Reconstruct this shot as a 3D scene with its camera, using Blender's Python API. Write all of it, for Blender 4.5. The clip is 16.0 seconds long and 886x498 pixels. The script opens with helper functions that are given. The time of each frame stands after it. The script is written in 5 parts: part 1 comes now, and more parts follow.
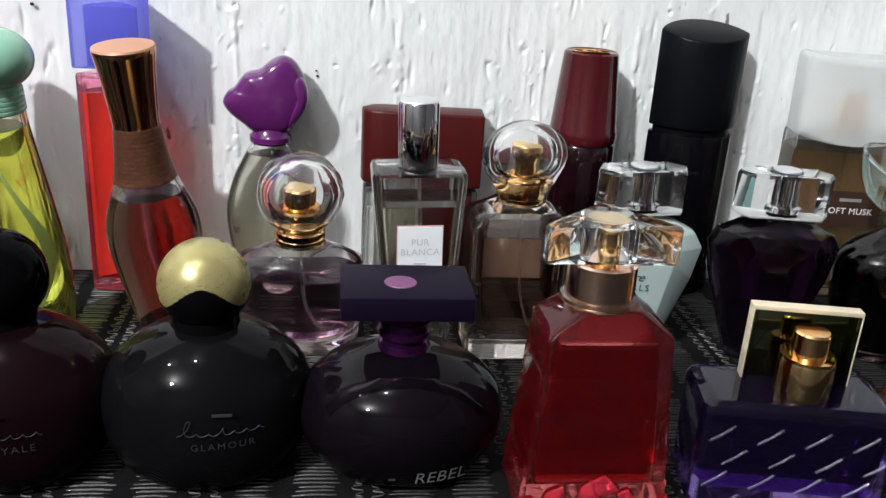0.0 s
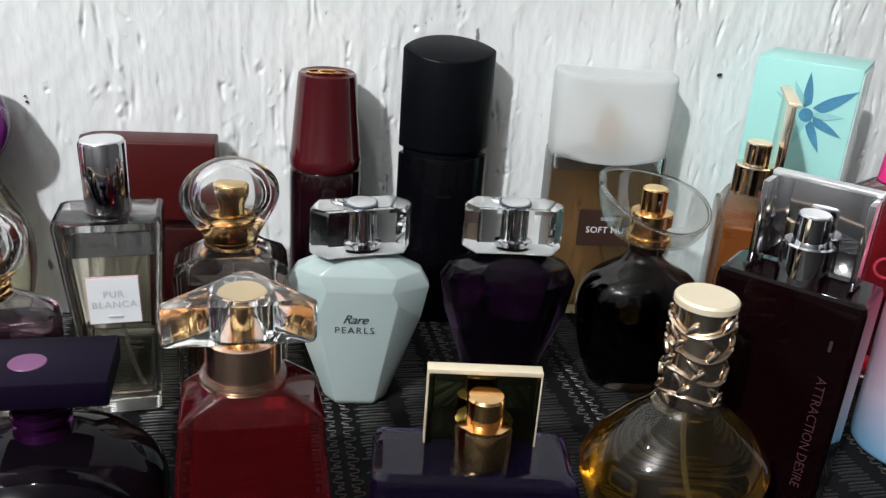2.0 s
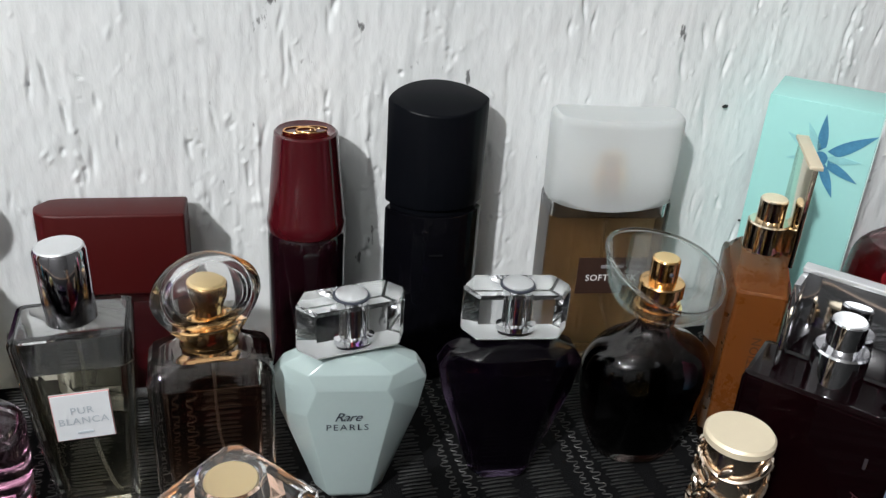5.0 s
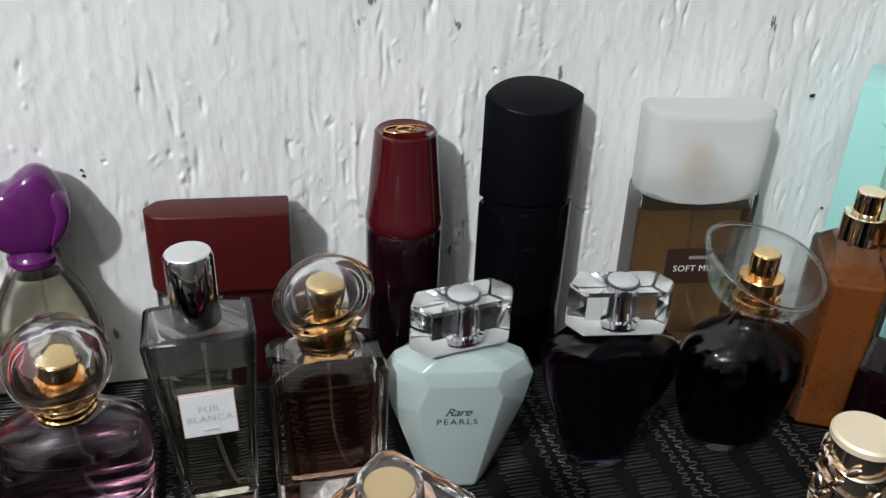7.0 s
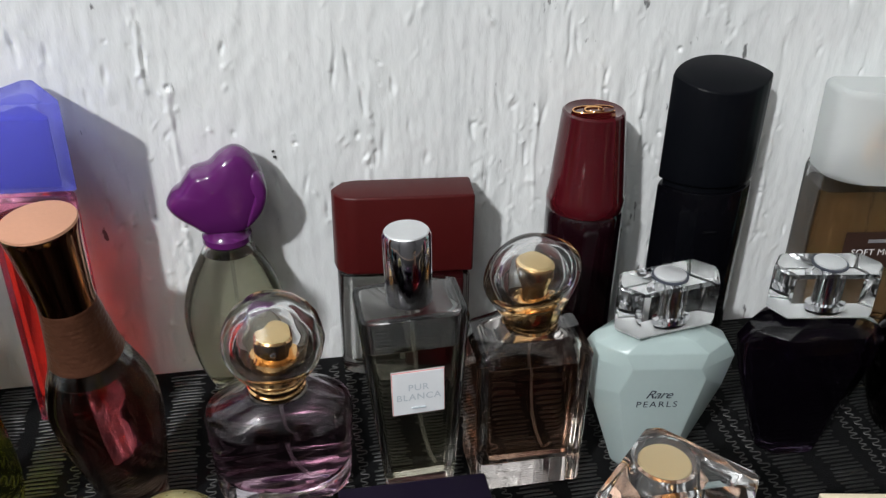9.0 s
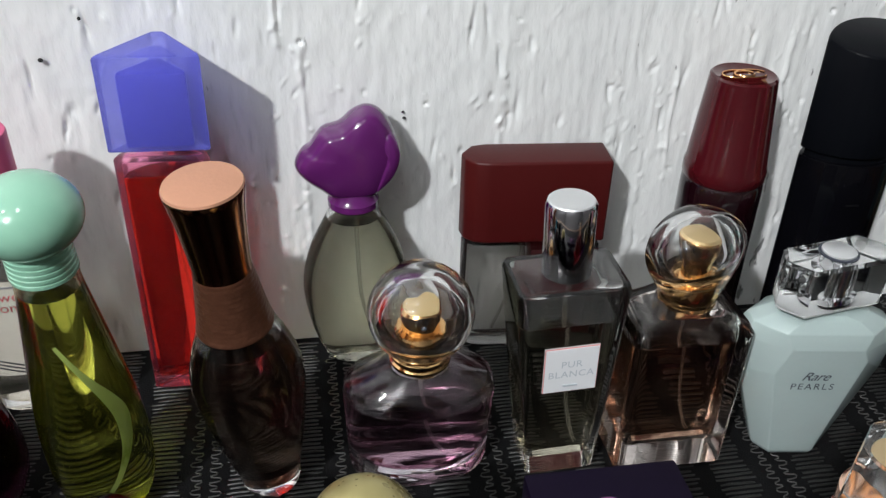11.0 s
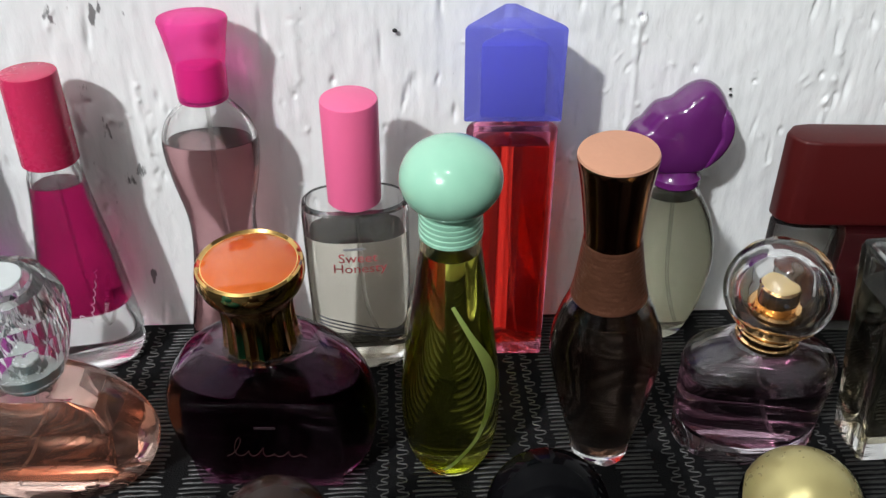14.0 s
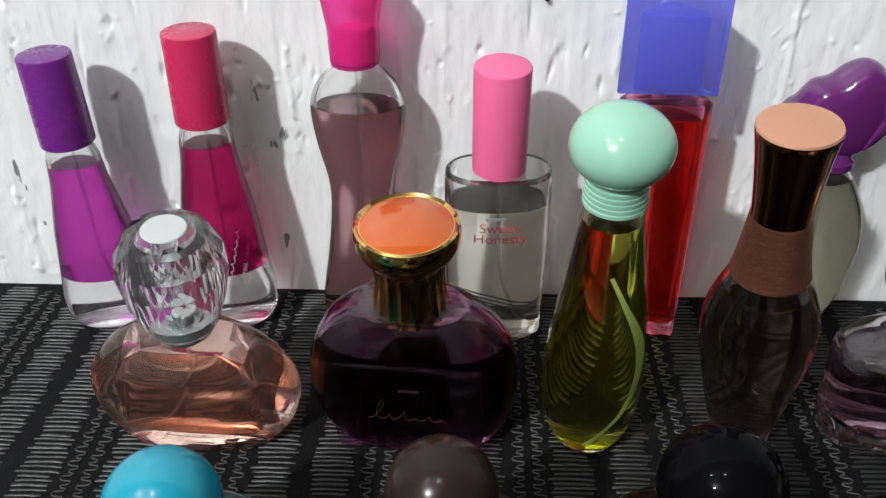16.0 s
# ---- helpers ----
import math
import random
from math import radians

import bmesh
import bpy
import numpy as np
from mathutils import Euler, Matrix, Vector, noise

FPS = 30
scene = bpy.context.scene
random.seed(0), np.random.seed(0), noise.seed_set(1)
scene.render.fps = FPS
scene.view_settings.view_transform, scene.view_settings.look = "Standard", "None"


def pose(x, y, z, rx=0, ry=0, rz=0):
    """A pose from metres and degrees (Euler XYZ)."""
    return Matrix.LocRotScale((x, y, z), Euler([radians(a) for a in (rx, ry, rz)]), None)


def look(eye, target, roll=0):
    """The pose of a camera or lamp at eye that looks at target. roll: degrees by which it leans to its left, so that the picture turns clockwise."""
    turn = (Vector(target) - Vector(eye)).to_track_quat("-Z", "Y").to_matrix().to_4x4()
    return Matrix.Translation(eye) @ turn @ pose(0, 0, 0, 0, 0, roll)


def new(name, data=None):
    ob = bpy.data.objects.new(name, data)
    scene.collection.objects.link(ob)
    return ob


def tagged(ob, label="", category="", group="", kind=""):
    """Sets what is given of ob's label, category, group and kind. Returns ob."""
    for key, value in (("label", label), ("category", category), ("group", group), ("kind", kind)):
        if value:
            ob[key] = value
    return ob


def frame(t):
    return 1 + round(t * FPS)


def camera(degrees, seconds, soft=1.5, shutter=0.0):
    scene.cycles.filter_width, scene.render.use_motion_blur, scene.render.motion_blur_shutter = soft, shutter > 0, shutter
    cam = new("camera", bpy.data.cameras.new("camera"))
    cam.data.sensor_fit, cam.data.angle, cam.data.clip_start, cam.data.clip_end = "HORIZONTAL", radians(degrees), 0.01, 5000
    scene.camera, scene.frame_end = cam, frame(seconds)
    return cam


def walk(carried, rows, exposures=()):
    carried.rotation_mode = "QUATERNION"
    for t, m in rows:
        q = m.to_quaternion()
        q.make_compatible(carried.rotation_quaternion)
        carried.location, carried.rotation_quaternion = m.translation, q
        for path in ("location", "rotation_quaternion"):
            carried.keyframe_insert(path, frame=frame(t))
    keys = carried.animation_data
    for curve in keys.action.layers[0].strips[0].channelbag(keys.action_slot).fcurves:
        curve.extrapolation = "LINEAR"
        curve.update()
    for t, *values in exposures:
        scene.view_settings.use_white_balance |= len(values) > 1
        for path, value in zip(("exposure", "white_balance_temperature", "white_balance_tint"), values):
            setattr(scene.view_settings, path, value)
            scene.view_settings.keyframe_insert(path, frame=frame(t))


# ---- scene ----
cam = camera(53.45, 16.0, soft=1.35)
# seconds, eye, target, roll
PATH = [
    (0, (0.0221, 0.0111, 0.1796), (0.0693, 0.3816, 0.0363), 3.62),
    (0.5, (0.0497, 0.0175, 0.1798), (0.1089, 0.3857, 0.0350), 3.93),
    (1, (0.0719, 0.0222, 0.1848), (0.1424, 0.3882, 0.0398), 4.16),
    (1.5, (0.0890, 0.0262, 0.1918), (0.1688, 0.3898, 0.0454), 4.24),
    (2, (0.1033, 0.0323, 0.2010), (0.1907, 0.3919, 0.0492), 4.28),
    (2.5, (0.1071, 0.0367, 0.2149), (0.2002, 0.3925, 0.0576), 4.36),
    (3, (0.1020, 0.0439, 0.2265), (0.2002, 0.3967, 0.0655), 4.46),
    (3.5, (0.1039, 0.0581, 0.2326), (0.2046, 0.4076, 0.0660), 4.40),
    (6, (0.0927, 0.0912, 0.2487), (0.1889, 0.4305, 0.0600), 3.54),
    (6.5, (0.0830, 0.0926, 0.2518), (0.1762, 0.4309, 0.0597), 3.15),
    (7, (0.0709, 0.0918, 0.2537), (0.1596, 0.4308, 0.0606), 2.64),
    (7.5, (0.0581, 0.0935, 0.2517), (0.1418, 0.4333, 0.0579), 2.09),
    (8, (0.0399, 0.0935, 0.2546), (0.1141, 0.4354, 0.0607), 1.40),
    (8.5, (0.0302, 0.0975, 0.2522), (0.0985, 0.4400, 0.0572), 1.05),
    (9, (0.0171, 0.1023, 0.2479), (0.0820, 0.4442, 0.0507), 0.95),
    (11.5, (-0.0403, 0.1292, 0.2404), (0.0175, 0.4618, 0.0258), 1.96),
    (12, (-0.0537, 0.1301, 0.2399), (-0.0003, 0.4624, 0.0237), 1.79),
    (12.5, (-0.0691, 0.1307, 0.2417), (-0.0219, 0.4622, 0.0229), 1.68),
    (13, (-0.0805, 0.1302, 0.2401), (-0.0431, 0.4630, 0.0213), 1.16),
    (13.5, (-0.0970, 0.1320, 0.2383), (-0.0698, 0.4655, 0.0192), 0.58),
    (14, (-0.1157, 0.1302, 0.2372), (-0.0997, 0.4650, 0.0188), 0.10),
    (14.5, (-0.1284, 0.1273, 0.2374), (-0.1244, 0.4622, 0.0188), -0.38),
    (15, (-0.1398, 0.1258, 0.2357), (-0.1457, 0.4603, 0.0164), -0.65),
    (15.5, (-0.1425, 0.1263, 0.2327), (-0.1537, 0.4596, 0.0119), -0.51),
    (16, (-0.1430, 0.1286, 0.2306), (-0.1573, 0.4607, 0.0080), -0.30),
]
walk(cam, [(t, look(eye, target, roll)) for t, eye, target, roll in PATH], [(0, 0.36), (1.5, 0.27), (3.5, 0.18), (6, 0.02), (9, -0.05), (12.5, 0.06), (16, 0.12)])

# ---- light: one bulb under the ceiling of a closed room, and the light it bounces ----
world = bpy.data.worlds.new("world")
scene.world = world
world.use_nodes = True
world.node_tree.nodes["Background"].inputs[0].default_value = (0.75, 0.85, 1.0, 1)
world.node_tree.nodes["Background"].inputs[1].default_value = 0.02


def lamp(name, place, watts, size, colour):
    data = bpy.data.lights.new(name, "POINT")
    data.energy, data.shadow_soft_size, data.color = watts, size, colour
    ob = new(name, data)
    ob.location = place
    return ob


BULB = (-1.12, -1.15, 1.60)
lamp("ceiling_bulb", BULB, 196.0, 0.045, (0.97, 0.98, 0.995))
lamp("side_bulb", (-1.05, -0.25, 1.66), 11.0, 0.03, (0.95, 1.0, 1.0))
lamp("middle_bulb", (-0.30, -0.30, 1.66), 11.0, 0.03, (0.95, 1.0, 1.0))

# ---- materials ----
def nodes_of(name):
    m = bpy.data.materials.new(name)
    m.use_nodes = True
    t = m.node_tree
    return m, t, t.nodes["Principled BSDF"]


def noise_node(t, scale, detail=4.0, stretch=(1, 1, 1)):
    co = t.nodes.new("ShaderNodeTexCoord")
    mp = t.nodes.new("ShaderNodeMapping")
    mp.inputs["Scale"].default_value = stretch
    n = t.nodes.new("ShaderNodeTexNoise")
    n.inputs["Scale"].default_value = scale
    n.inputs["Detail"].default_value = detail
    t.links.new(co.outputs["Object"], mp.inputs[0])
    t.links.new(mp.outputs[0], n.inputs["Vector"])
    return n


def solid(name, col, rough=0.4, metal=0.0, coat=0.0, var=0.12, scale=60.0, grain=0.0, grain_scale=900.0, sss=0.0, dust=0.04, ior=1.46, trans=0.0, spec=0.5):
    """Opaque surface: colour varied at two scales, roughness with smudges, fine relief."""
    m, t, b = nodes_of(name)
    b.inputs["Metallic"].default_value = metal
    b.inputs["Specular IOR Level"].default_value = spec
    b.inputs["Coat Weight"].default_value = coat
    b.inputs["Coat Roughness"].default_value = 0.06
    b.inputs["IOR"].default_value = ior
    b.inputs["Transmission Weight"].default_value = trans
    if sss:
        b.inputs["Subsurface Weight"].default_value = sss
        b.inputs["Subsurface Radius"].default_value = (0.004, 0.004, 0.004)
    n, f = noise_node(t, scale), noise_node(t, scale * 9, 2.0)
    add = t.nodes.new("ShaderNodeMath")
    add.operation = "MULTIPLY_ADD"
    add.inputs[1].default_value, add.inputs[2].default_value = 0.35, 0.0
    t.links.new(f.outputs["Fac"], add.inputs[0])
    tot = t.nodes.new("ShaderNodeMath")
    tot.operation = "MULTIPLY_ADD"
    tot.inputs[1].default_value = 0.65
    t.links.new(n.outputs["Fac"], tot.inputs[0])
    t.links.new(add.outputs[0], tot.inputs[2])
    ramp = t.nodes.new("ShaderNodeMixRGB")
    ramp.inputs[1].default_value = (*[c * (1 - var) for c in col], 1)
    ramp.inputs[2].default_value = (*[min(1, c * (1 + var)) for c in col], 1)
    t.links.new(tot.outputs[0], ramp.inputs[0])
    t.links.new(ramp.outputs[0], b.inputs["Base Color"])
    r = t.nodes.new("ShaderNodeMapRange")
    r.inputs["From Min"].default_value, r.inputs["From Max"].default_value = 0.35, 0.7
    r.inputs["To Min"].default_value, r.inputs["To Max"].default_value = max(0.02, rough - dust / 2), rough + dust
    t.links.new(tot.outputs[0], r.inputs[0])
    t.links.new(r.outputs[0], b.inputs["Roughness"])
    if grain:
        g = noise_node(t, grain_scale, 3.0)
        bp = t.nodes.new("ShaderNodeBump")
        bp.inputs["Strength"].default_value, bp.inputs["Distance"].default_value = grain, 0.0005
        t.links.new(g.outputs["Fac"], bp.inputs["Height"])
        t.links.new(bp.outputs[0], b.inputs["Normal"])
    return m


def glass(name, col=(1, 1, 1), ior=1.45, rough=0.0, clear=0.06, ripple=0.0, ripple_scale=60.0, milk=0.0, milk_col=None):
    """Refracting glass or liquid; part of the light passes straight, as it does through thin walls."""
    m, t, b = nodes_of(name)
    b.inputs["Base Color"].default_value = (*col, 1)
    b.inputs["Roughness"].default_value = rough
    b.inputs["IOR"].default_value = ior
    b.inputs["Transmission Weight"].default_value = 1.0
    if ripple:
        g = noise_node(t, ripple_scale, 1.0)
        bp = t.nodes.new("ShaderNodeBump")
        bp.inputs["Strength"].default_value, bp.inputs["Distance"].default_value = ripple, 0.002
        t.links.new(g.outputs["Fac"], bp.inputs["Height"])
        t.links.new(bp.outputs[0], b.inputs["Normal"])
    out = b
    if milk:
        df, mx = t.nodes.new("ShaderNodeBsdfDiffuse"), t.nodes.new("ShaderNodeMixShader")
        df.inputs[0].default_value = (*(milk_col or col), 1)
        mx.inputs[0].default_value = milk
        t.links.new(b.outputs[0], mx.inputs[1])
        t.links.new(df.outputs[0], mx.inputs[2])
        t.links.new(mx.outputs[0], t.nodes["Material Output"].inputs[0])
        out = mx
    if clear:
        tr, mix = t.nodes.new("ShaderNodeBsdfTransparent"), t.nodes.new("ShaderNodeMixShader")
        tr.inputs[0].default_value = (*[math.sqrt(c) for c in col], 1)
        mix.inputs[0].default_value = clear
        t.links.new(out.outputs[0], mix.inputs[1])
        t.links.new(tr.outputs[0], mix.inputs[2])
        t.links.new(mix.outputs[0], t.nodes["Material Output"].inputs[0])
    return m


GLASS = glass("clear_glass", (0.985, 0.99, 0.98), clear=0.04)
CRYSTAL = glass("crystal_acrylic", (0.985, 0.99, 0.99), 1.48, clear=0.02)
AIR = glass("air_in_glass", (1, 1, 1), 0.69, clear=0.02)
TUBE = glass("dip_tube_plastic", (0.92, 0.92, 0.9), 1.1, 0.15, clear=0.45, milk=0.22, milk_col=(0.7, 0.7, 0.66))
GOLD = solid("polished_gold", (0.90, 0.55, 0.25), 0.10, 1.0, var=0.06, dust=0.05)
PALE_GOLD = solid("pale_gold", (0.80, 0.68, 0.52), 0.10, 1.0, var=0.08)
GOLD_TOP = solid("brushed_gold_top", (0.85, 0.64, 0.33), 0.45, 0.8, var=0.06, grain=0.1)
CHROME = solid("chrome", (0.78, 0.78, 0.80), 0.05, 1.0, var=0.05, dust=0.05)
SILVER_TOP = solid("brushed_silver_top", (0.75, 0.76, 0.77), 0.42, 0.8, var=0.05, grain=0.1)
COPPER = solid("copper_cap", (0.42, 0.20, 0.11), 0.13, 1.0, var=0.1)
COPPER_TOP = solid("copper_top", (0.60, 0.31, 0.20), 0.5, 0.55, var=0.12, grain=0.15)
CREAM = solid("champagne_gold_edge", (0.74, 0.64, 0.47), 0.45, 0.35, var=0.06, grain=0.1)
FAINT_INK = solid("faint_silver_ink", (0.032, 0.032, 0.034), 0.45, var=0.03, spec=0.15)
DISH = glass("thin_clear_glass", (0.97, 0.98, 0.97), 1.45, clear=0.72)
WHITE_INK = solid("white_ink", (0.8, 0.8, 0.8), 0.5, var=0.03)
GREY_INK = solid("grey_ink", (0.33, 0.33, 0.35), 0.4, 0.4, var=0.03)
DARK_INK = solid("dark_ink", (0.03, 0.035, 0.05), 0.5, var=0.03)


# ---- shapes (lengths in millimetres) ----
MM = 0.001


def loft(rows, n=40, base=True, top=True, slope=0.0):
    """Rings stacked upwards: (z, rx, ry, power=2, ox=0, oy=0); power 2 is an ellipse, from 4.4 on a rounded rectangle. slope tilts the last ring."""
    bm = bmesh.new()
    rings = []
    for k, row in enumerate(rows):
        z, rx, ry, p, ox, oy = (*row, 2.0, 0.0, 0.0)[:6] if len(row) == 3 else (*row, 0.0, 0.0)[:6] if len(row) == 4 else row
        ring = []
        for i in range(n):
            a = 2 * math.pi * i / n
            c, s = math.cos(a), math.sin(a)
            if p >= 4.4:  # a rectangle with rounded corners
                q = n // 4
                b = math.pi / 2 * (i // q + (i % q) / (q - 1))
                k = min(rx, ry) * 1.6 / p
                sx, sy = ((1, 1), (-1, 1), (-1, -1), (1, -1))[min(i // q, 3)]
                x, y = sx * (rx - k) + k * math.cos(b) + ox, sy * (ry - k) + k * math.sin(b) + oy
            else:
                x = rx * math.copysign(abs(c) ** (2 / p), c) + ox
                y = ry * math.copysign(abs(s) ** (2 / p), s) + oy
            ring.append(bm.verts.new((x * MM, y * MM, (z + (slope * y if k >= len(rows) - 2 else 0)) * MM)))
        rings.append(ring)
    for a, b in zip(rings, rings[1:]):
        for i in range(n):
            bm.faces.new((a[i], a[(i + 1) % n], b[(i + 1) % n], b[i]))
    if base:
        bm.faces.new(rings[0][::-1])
    if top:
        bm.faces.new(rings[-1])
    return bm


def curve_rows(rows, steps=5):
    """Smooths a coarse profile by Catmull-Rom between its rows (all rows of one length)."""
    out = []
    for k in range(len(rows) - 1):
        p0, p1, p2, p3 = (np.array(rows[min(max(i, 0), len(rows) - 1)], float) for i in (k - 1, k, k + 1, k + 2))
        for s in range(steps):
            t = s / steps
            v = 0.5 * (2 * p1 + (p2 - p0) * t + (2 * p0 - 5 * p1 + 4 * p2 - p3) * t * t + (3 * p1 - p0 - 3 * p2 + p3) * t**3)
            out.append(tuple(v))
    out.append(tuple(map(float, rows[-1])))
    return out


def ball(r, z, rz=None, n=40, low=-1.0, high=1.0, ry=None):
    """A ball between two heights given as sines of latitude."""
    rz, ry = rz or r, ry or r
    a0, a1 = math.asin(low), math.asin(high)
    rows = []
    for k in range(19):
        a = a0 + (a1 - a0) * k / 18
        c = max(math.cos(a), 0.012)
        rows.append((z + rz * math.sin(a), r * c, ry * c))
    return loft(rows, n)


def box(x, y, z, bevel=0.8, at=(0, 0, 0), segments=2):
    """A bevelled block standing on at."""
    bm = bmesh.new()
    bmesh.ops.create_cube(bm, size=1)
    for v in bm.verts:
        v.co = Vector(((v.co.x * x + at[0]) * MM, (v.co.y * y + at[1]) * MM, ((v.co.z + 0.5) * z + at[2]) * MM))
    if bevel:
        bmesh.ops.bevel(bm, geom=bm.edges[:], offset=bevel * MM, segments=segments, affect="EDGES", profile=0.5)
    return bm


def prism(outline, z0, z1, bevel=0.6, segments=2, upright=False):
    """An outline pulled from z0 to z1; upright: the outline lies in x and z, and is pulled along y."""
    bm = bmesh.new()
    lo = [bm.verts.new(Vector((x, z0, y) if upright else (x, y, z0)) * MM) for x, y in outline]
    hi = [bm.verts.new(Vector((x, z1, y) if upright else (x, y, z1)) * MM) for x, y in outline]
    n = len(outline)
    for i in range(n):
        bm.faces.new((lo[i], lo[(i + 1) % n], hi[(i + 1) % n], hi[i]))
    bm.faces.new(lo[::-1])
    bm.faces.new(hi)
    bmesh.ops.recalc_face_normals(bm, faces=bm.faces[:])
    if bevel:
        bmesh.ops.bevel(bm, geom=bm.edges[:], offset=bevel * MM, segments=segments, affect="EDGES", profile=0.5)
    return bm


def tube(points, r, n=8):
    """A round thread or pipe along points."""
    bm = bmesh.new()
    pts = [Vector(p) * MM for p in points]
    rings = []
    for k, p in enumerate(pts):
        d = (pts[min(k + 1, len(pts) - 1)] - pts[max(k - 1, 0)]).normalized()
        u = d.cross(Vector((0.13, 0.97, 0.21))).normalized()
        v = d.cross(u)
        rings.append([bm.verts.new(p + (u * math.cos(2 * math.pi * i / n) + v * math.sin(2 * math.pi * i / n)) * r * MM) for i in range(n)])
    for a, b in zip(rings, rings[1:]):
        for i in range(n):
            bm.faces.new((a[i], a[(i + 1) % n], b[(i + 1) % n], b[i]))
    bm.faces.new(rings[0][::-1])
    bm.faces.new(rings[-1])
    bmesh.ops.recalc_face_normals(bm, faces=bm.faces[:])
    return bm


def join(*bms):
    out = bmesh.new()
    for b in bms:
        tmp = bpy.data.meshes.new("tmp")
        b.to_mesh(tmp)
        b.free()
        out.from_mesh(tmp)
        bpy.data.meshes.remove(tmp)
    return out


def moved(bm, x=0, y=0, z=0, rx=0, ry=0, rz=0):
    bm.transform(pose(x * MM, y * MM, z * MM, rx, ry, rz))
    return bm


def part(name, bm, material, parent, label="", smooth=35):
    mesh = bpy.data.meshes.new(name)
    bm.to_mesh(mesh)
    bm.free()
    mesh.materials.append(material)
    for p in mesh.polygons:
        p.use_smooth = True
    mesh.set_sharp_from_angle(angle=radians(smooth))
    ob = new(name, mesh)
    ob.parent = parent
    return tagged(ob, label)


def thing(name, x, y, label, category, yaw=0, lean=0, tip=0, group="", size=1.0):
    """An empty at the base of a thing; x and y in millimetres on the table."""
    ob = new(name)
    ob.empty_display_size = 0.02
    ob.matrix_basis = pose(x * MM, y * MM, CLOTH * MM, tip, lean, yaw) @ Matrix.Diagonal((*(size if isinstance(size, tuple) else (size,) * 3), 1))
    return tagged(ob, label, category, group)


def lettering(name, text, size, material, parent, x, z, front, spacing=1.0, shear=0.0, turn=0, label=""):
    """Raised letters on a front: front(x, z) gives the depth of the surface in millimetres."""
    cu = bpy.data.curves.new(name, "FONT")
    cu.body, cu.size, cu.align_x, cu.align_y = text, size, "CENTER", "CENTER"
    cu.space_character, cu.shear, cu.resolution_u = spacing, shear, 3
    tmp = bpy.data.objects.new("tmp", cu)
    mesh = bpy.data.meshes.new_from_object(tmp)
    bpy.data.objects.remove(tmp)
    ca, sa = math.cos(radians(turn)), math.sin(radians(turn))
    for v in mesh.vertices:
        u, w = v.co.x * ca - v.co.y * sa + x, v.co.x * sa + v.co.y * ca + z
        v.co = Vector((u, front(u, w) - 0.15, w)) * MM
    mesh.materials.clear()
    mesh.materials.append(material)
    ob = new(name, mesh)
    ob.parent = parent
    return tagged(ob, label)


def bar(name, w, h, material, parent, x, z, front):
    """A plain bar in place of a maker's mark."""
    return part(name, box(w, 0.3, h, 0, (x, front(x, z) - 0.2, z - h / 2)), material, parent)


def scribble(name, material, parent, x, z, w, h, front, waves=5, r=0.22, turn=0):
    """A slanted pen stroke that cannot be read: a tall first swing, then low uneven ones."""
    rng = random.Random(int(w * 7 + h * 3 + waves))
    tall = [1.1] + [rng.choice((0.16, 0.22, 0.30, 0.2, 0.5)) for _ in range(waves)]
    ca, sa = math.cos(radians(turn)), math.sin(radians(turn))
    pts = []
    for k in range(waves * 12 + 1):
        s = k / (waves * 12)
        a = s * waves * 2 * math.pi
        v = 0.5 * h * (1 - math.cos(a)) * tall[int(s * waves)] - 0.3 * h
        u = (s - 0.5) * w + (0.40 if s * waves < 1 else 0.12) * w / waves * math.sin(a) + 0.35 * v
        px, pz = x + u * ca - v * sa, z + u * sa + v * ca
        pts.append((px, front(px, pz) - 0.1, pz))
    return part(name, tube(pts, r, 5), material, parent)


def flat(depth):
    return lambda u, v: -depth


def oval(rx, ry, p=2.0):
    return lambda u, v: -ry * max(0.0, 1 - min(1.0, abs(u) / rx) ** p) ** (1 / p)


def pump(parent, r, z0, z1, material, top=None, ring=1.25, at=(0, 0)):
    """A sprayer: crimped collar, stepped ring and press button."""
    x, y = at
    h = z1 - z0
    part("collar", moved(loft([(z0, r * ring, r * ring), (z0 + 0.30 * h, r * ring, r * ring), (z0 + 0.34 * h, r * ring * 0.95, r * ring * 0.95), (z0 + 0.36 * h, r * 1.02, r * 1.02)]), x, y), material, parent)
    b = part("button", moved(loft([(z0 + 0.36 * h, r * 0.92, r * 0.92), (z1 - 0.5, r * 0.92, r * 0.92), (z1, r * 0.84, r * 0.84)]), x, y), material, parent)
    part("button_top", moved(loft([(z1 + 0.02, r * 0.8, r * 0.8), (z1 + 0.25, r * 0.76, r * 0.76)]), x, y), top or material, b)
    part("nozzle", moved(ball(0.9, 0, n=10), x, y - r * 0.92, z1 - 0.32 * h), DARK_INK, b)


